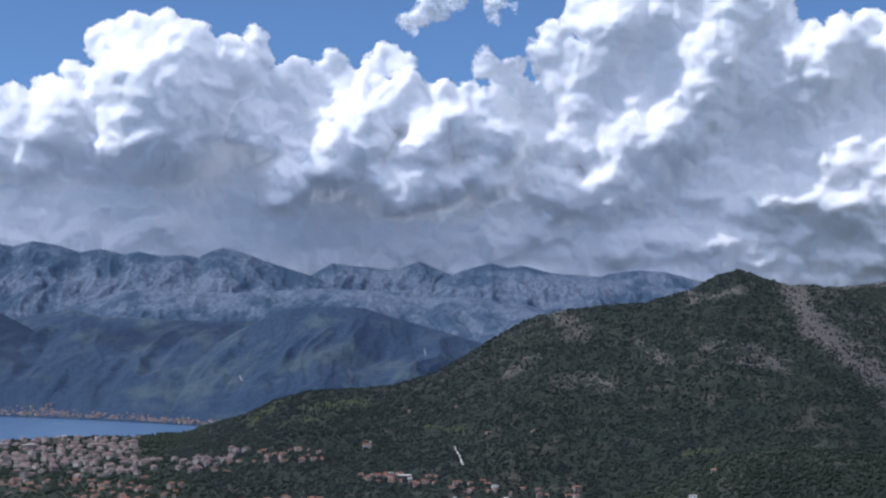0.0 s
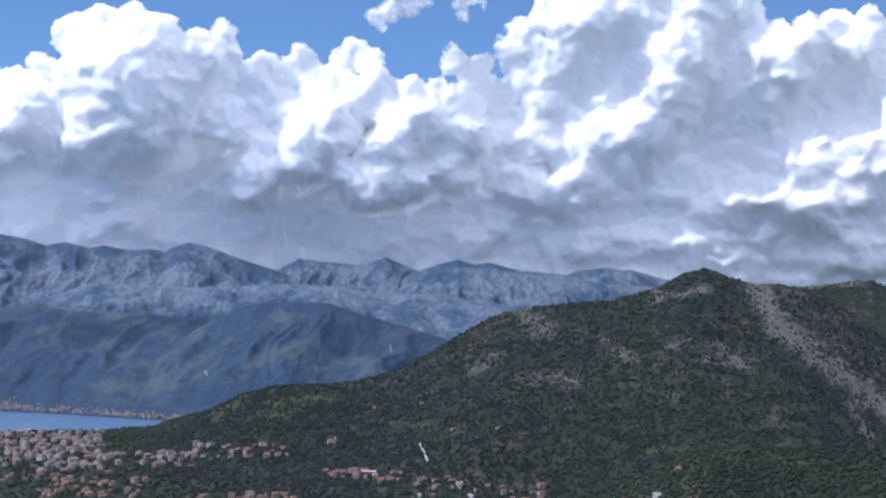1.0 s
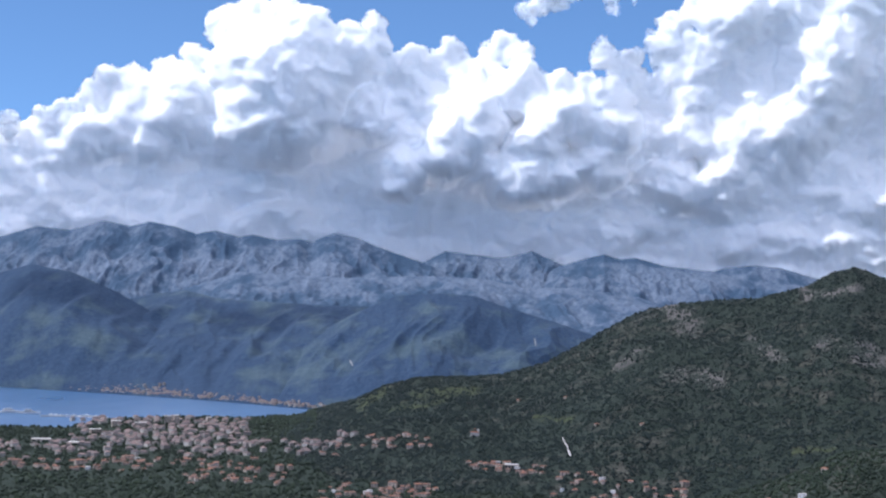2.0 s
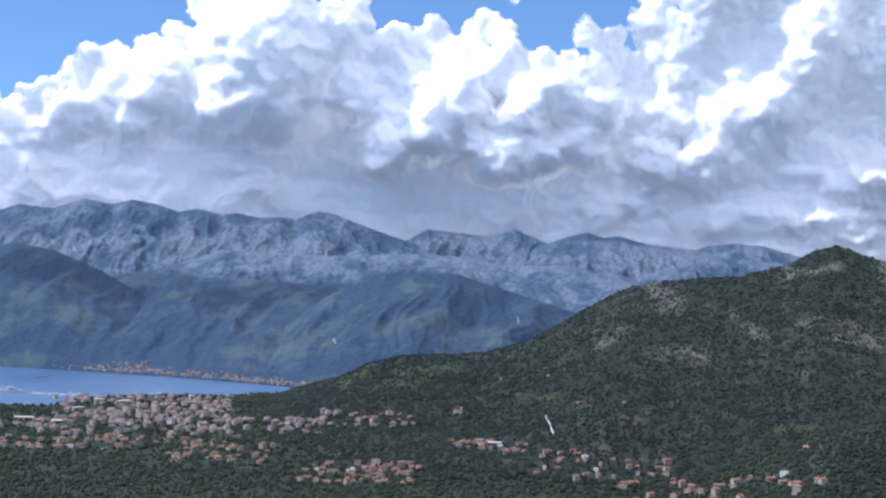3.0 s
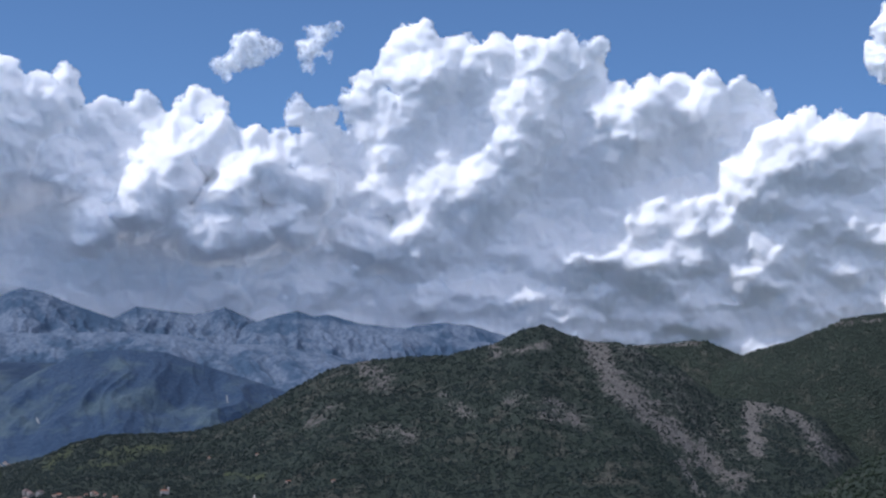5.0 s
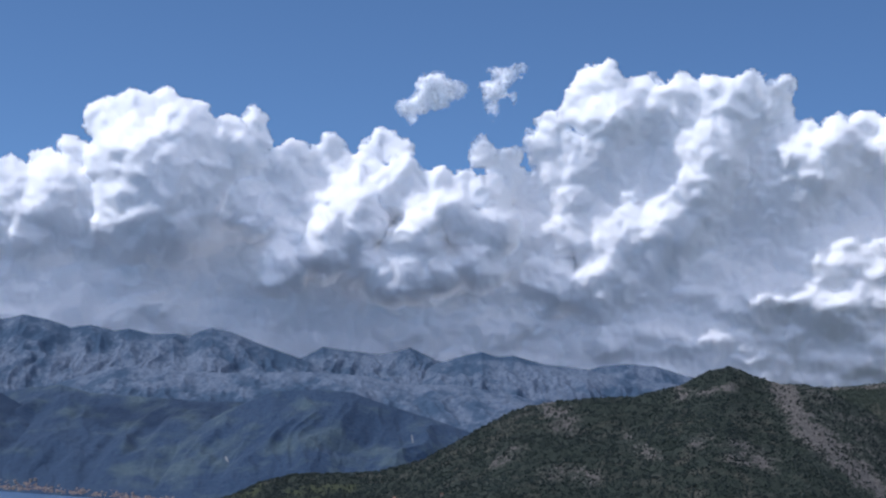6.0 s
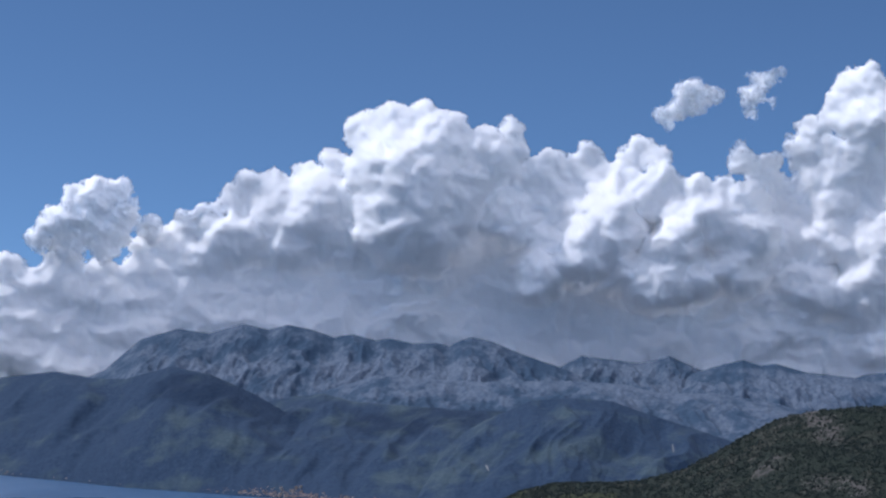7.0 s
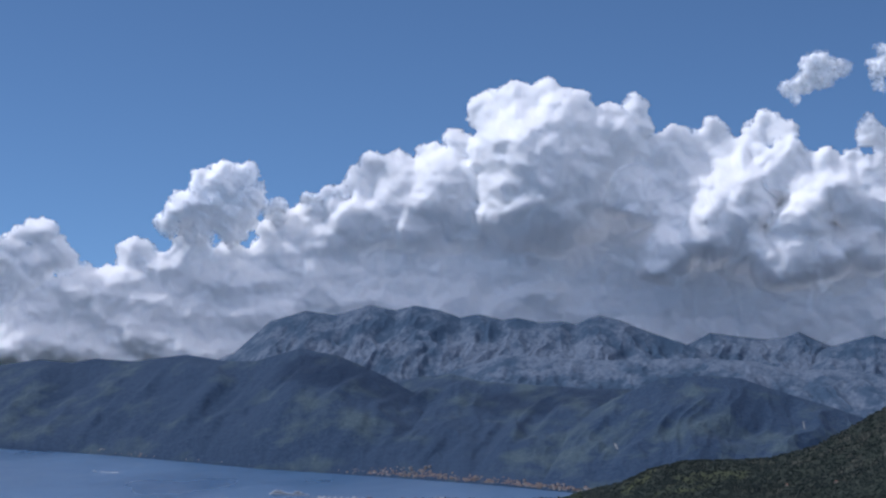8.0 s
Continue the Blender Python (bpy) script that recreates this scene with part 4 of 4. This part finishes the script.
def warehouse(a, e, w, d):
    """A long low shed with a shallow pale roof and a row of doors."""
    q = on_land(a, e)
    base = new("warehouse")
    part("wall", solid((-w / 2, w / 2, -d / 2, d / 2, -2, 3.2)), M_WALL, base)
    part("roof", hip_roof(w, d, 3.2, 0.9, 0.3), M_STONE, base)
    for k in range(4):
        x = (k + 0.5) * w / 4 - w / 2
        part("door", solid((x - 1.2, x + 1.2, -d / 2 - 0.05, -d / 2 + 0.05, 0, 2.4)), M_DARK, base)
    base.matrix_basis = pose(q.x, q.y, q.z, 0, 0, a - 8)
    tagged(base, "long low warehouse with a pale metal roof", "warehouse", "sheds of the town")


warehouse(15.05, -6.25, 22, 10)
warehouse(14.0, -6.35, 20, 11)
warehouse(1.15, -6.82, 13, 8)


def joined_houses(name, label, places):
    """Far houses too small to tell apart, in one mesh: walls, then a hipped roof."""
    V, F, kinds = [], [], []
    for x, y, z, turn, w, d, h in places:
        b = len(V)
        c, q = math.cos(turn), math.sin(turn)
        for px, py, pz in [(sx * w, sy * d, zz) for zz in (-4, h) for sx, sy in ((-1, -1), (1, -1), (1, 1), (-1, 1))] + [(sx * w * 1.1, sy * d * 1.1, h + 0.02) for sx, sy in ((-1, -1), (1, -1), (1, 1), (-1, 1))] + [(-w * 0.45, 0, h + d * 0.55), (w * 0.45, 0, h + d * 0.55)]:
            V.append((x + px * c - py * q, y + px * q + py * c, z + pz))
        for k in range(4):
            F.append((b + k, b + (k + 1) % 4, b + 4 + (k + 1) % 4, b + 4 + k))
            kinds.append(0)
        for f in ((8, 9, 13, 12), (9, 10, 13), (10, 11, 12, 13), (11, 8, 12)):
            F.append(tuple(b + k for k in f))
            kinds.append(1)
    me = bpy.data.meshes.new(name)
    me.from_pydata(V, [], F)
    me.materials.append(M_FARWALL)
    me.materials.append(M_FARROOF)
    me.polygons.foreach_set("material_index", kinds)
    return tagged(new(name, me), label, "houses", kind="stuff")


def mat_island(name, a, b):
    m = Mat(name)
    m.color(m.ramp(m.node("ShaderNodeNewGeometry").outputs["Random Per Island"], [(0.0, a), (1.0, b)]))
    return m.m


M_FARWALL = mat_island("weathered render", (0.16, 0.15, 0.14), (0.40, 0.38, 0.35))
M_FARROOF = mat_island("weathered clay tiles", (0.135, 0.105, 0.10), (0.23, 0.165, 0.145))
rng = np.random.RandomState(47)
joined_houses("town_houses", "close-set tiled houses of the town by the bay", [(q.x, q.y, q.z, rng.uniform(0, 3), rng.uniform(2.6, 4.8), rng.uniform(2.3, 3.6), rng.uniform(2.6, 5)) for q in FAR])
spots = []
for i in range(620):
    a = rng.choice([rng.uniform(6.0, 25), rng.normal(13.5, 2.2), rng.uniform(7, 13)])
    back = 4 + abs(rng.normal(0, 1)) * (8 if a < 11 else 13)
    r = float(far_shore(np.array(a))) + back
    x, y, z = polar(np.array(a), np.array(r), np.array(1.0 + max(0.0, back - 3) * 0.36))
    spots.append((x, y, z, rng.uniform(0, 3), rng.uniform(1.2, 2.8), rng.uniform(1.1, 2.0), rng.uniform(1.4, 3.2)))
joined_houses("far_shore_houses", "small pale houses strung along the far shore", spots)


def church(a, e):
    """A small white church with a square bell tower on the hillside."""
    q = on_land(a, e)
    base = new("church")
    part("nave", solid((-4, 3, -2, 2, -2, 3.6)), M_STONE, base)
    part("roof", hip_roof(7.4, 4.2, 3.6, 1.4, 0.3), M_ROOF, base)
    part("bell_tower", solid((3.02, 4.8, -0.9, 0.9, -2, 7.2)), M_STONE, base)
    part("cap", hip_roof(1.5, 1.5, 7.2, 1.1, 0.9), M_ROOF, base)
    base.matrix_basis = pose(q.x, q.y, q.z + 0.6, 0, 0, a + 10)
    tagged(base, "small pale stone church with a bell tower", "church")


church(2.28, -5.93)
for a, e in [(-8.05, -6.55), (-2.7, -5.45), (-1.35, -5.5), (1.0, -4.85), (-0.4, -4.72)]:
    q = on_land(a, e)
    copy_thing(KINDS[2], pose(q.x, q.y, q.z, 0, 0, a + 60 * e) @ Matrix.Diagonal((0.8, 0.7, 0.7, 1)))

# a pale track down the hillside
way = [on_land(-0.35 - 0.26 * t + 0.02 * math.sin(9 * t), -5.92 - 0.55 * t) + Vector((0, 0, 1.6)) for t in np.linspace(0, 1, 14)]
bm = bmesh.new()
rows = [[bm.verts.new((q.x + s * (0.5 + 0.5 * abs(math.sin(3 * k))), q.y, q.z)) for s in (-1, 1)] for k, q in enumerate(way)]
for p0, p1 in zip(rows, rows[1:]):
    bm.faces.new((p0[0], p0[1], p1[1], p1[0]))
me = bpy.data.meshes.new("track")
bm.to_mesh(me)
bm.free()
me.materials.append(M_STONE)
tagged(new("track", me), "pale unpaved track running down the hillside", "track", kind="structure")


def motor_yacht(a, e, length):
    """A long white yacht with stepped decks."""
    r = EYE[2] / math.tan(radians(-e))
    q = polar(np.array(a), np.array(r), np.array(0.0))
    base = new("motor_yacht")
    bm = bmesh.new()
    n = 12
    rings = []
    for i in range(n + 1):
        t = i / n
        b = length * 0.085 * (1 - max(0, (t - 0.55) / 0.45) ** 2) + 0.02
        rings.append([bm.verts.new((length * (t - 0.5), s * b * k, zz)) for s, k, zz in ((-1, 0.6, -0.5), (-1, 1, 2.0 + t), (1, 1, 2.0 + t), (1, 0.6, -0.5))])
    for p0, p1 in zip(rings, rings[1:]):
        for k in range(4):
            bm.faces.new((p0[k], p0[(k + 1) % 4], p1[(k + 1) % 4], p1[k]))
    bm.faces.new(rings[0])
    bm.faces.new(rings[-1][::-1])
    part("hull", bm, M_WHITE, base)
    for k in range(3):
        l0, l1, wd = -0.38 + 0.05 * k, 0.22 - 0.1 * k, length * (0.07 - 0.012 * k)
        part("deck", solid((length * l0, length * l1, -wd, wd, 2.2 + 1.5 * k, 3.7 + 1.5 * k)), M_WHITE, base)
        part("window_band", solid((length * l0 + 1, length * l1 + 0.05, -wd - 0.05, wd + 0.05, 2.75 + 1.5 * k, 3.35 + 1.5 * k)), M_DARK, base)
    part("mast", solid((-1, -0.4, -0.3, 0.3, 6.68, 8.2)), M_WHITE, base)
    base.matrix_basis = pose(q[0], q[1], 0, 0, 0, a - 6)
    return tagged(base, "long white motor yacht moored in the bay", "yacht", "yachts at the marina")


motor_yacht(15.95, -5.43, 32)
motor_yacht(15.38, -5.45, 26)


def small_boat(a, e, length, turn):
    """A white cabin boat with a pointed bow."""
    r = EYE[2] / math.tan(radians(-e))
    q = polar(np.array(a), np.array(r), np.array(0.0))
    base = new("cabin_boat")
    bm = bmesh.new()
    b = length * 0.17
    deck = [(-length / 2, -b), (length * 0.2, -b), (length / 2, 0), (length * 0.2, b), (-length / 2, b)]
    lo = [bm.verts.new((x, y * 0.7, -0.3)) for x, y in deck]
    hi = [bm.verts.new((x, y, 1.2)) for x, y in deck]
    bm.faces.new(lo[::-1])
    bm.faces.new(hi)
    for k in range(5):
        bm.faces.new((lo[k], lo[(k + 1) % 5], hi[(k + 1) % 5], hi[k]))
    part("hull", bm, M_WHITE, base)
    part("cabin", solid((-length * 0.2, length * 0.15, -b * 0.6, b * 0.6, 1.2, 2.5)), M_WHITE, base)
    part("windscreen", solid((length * 0.151, length * 0.17, -b * 0.5, b * 0.5, 1.6, 2.3)), M_DARK, base)
    base.matrix_basis = pose(q[0], q[1], 0, 0, 0, turn)
    return tagged(base, "small white cabin boat on the bay", "boat", "boats at the marina")


rng = np.random.RandomState(53)
for k in range(14):
    t = k / 13
    small_boat(14.75 - 1.6 * t + rng.uniform(-0.05, 0.05), -5.50 - 0.06 * t + rng.uniform(-0.03, 0.03), rng.uniform(5, 9), rng.uniform(-60, 60))
small_boat(21.4, -4.78, 7, 5)

# the marina's breakwater
r0 = EYE[2] / math.tan(radians(5.53))
ends = [polar(np.array(a), np.array(r0), np.array(0.0)) for a in (15.1, 13.2)]
mid, run = (ends[0] + ends[1]) / 2, ends[1] - ends[0]
base = new("breakwater")
half = float(np.hypot(run[0], run[1])) / 2
bm = solid((-half, half, -2.2, 2.2, -3, 0.9))
bmesh.ops.bevel(bm, geom=bm.edges[:], offset=0.5, segments=1, affect="EDGES")
part("mole", bm, M_STONE, base)
part("parapet", solid((-half, half, -2.0, -1.5, 0.905, 1.7)), M_STONE, base)
base.matrix_basis = pose(mid[0], mid[1], 0, 0, 0, math.degrees(math.atan2(run[1], run[0])))
tagged(base, "low pale stone breakwater of the marina", "breakwater")

# the foam that a speeding boat leaves behind
bm = bmesh.new()
r = EYE[2] / math.tan(radians(4.78))
rows = []
for k in range(12):
    q = polar(np.array(21.33 - 0.055 * k), np.array(r - 1.5 * k), np.array(0.06))
    rows.append([bm.verts.new((q[0], q[1] + sgn * (0.8 + 0.35 * k) * (1 + 0.3 * math.sin(5 * k)), q[2])) for sgn in (-1, 1)])
for p0, p1 in zip(rows, rows[1:]):
    bm.faces.new((p0[0], p0[1], p1[1], p1[0]))
me = bpy.data.meshes.new("wake")
bm.to_mesh(me)
bm.free()
me.materials.append(M_WHITE)
tagged(new("wake", me), "white foam wake trailing on the blue water", "wake", kind="structure")
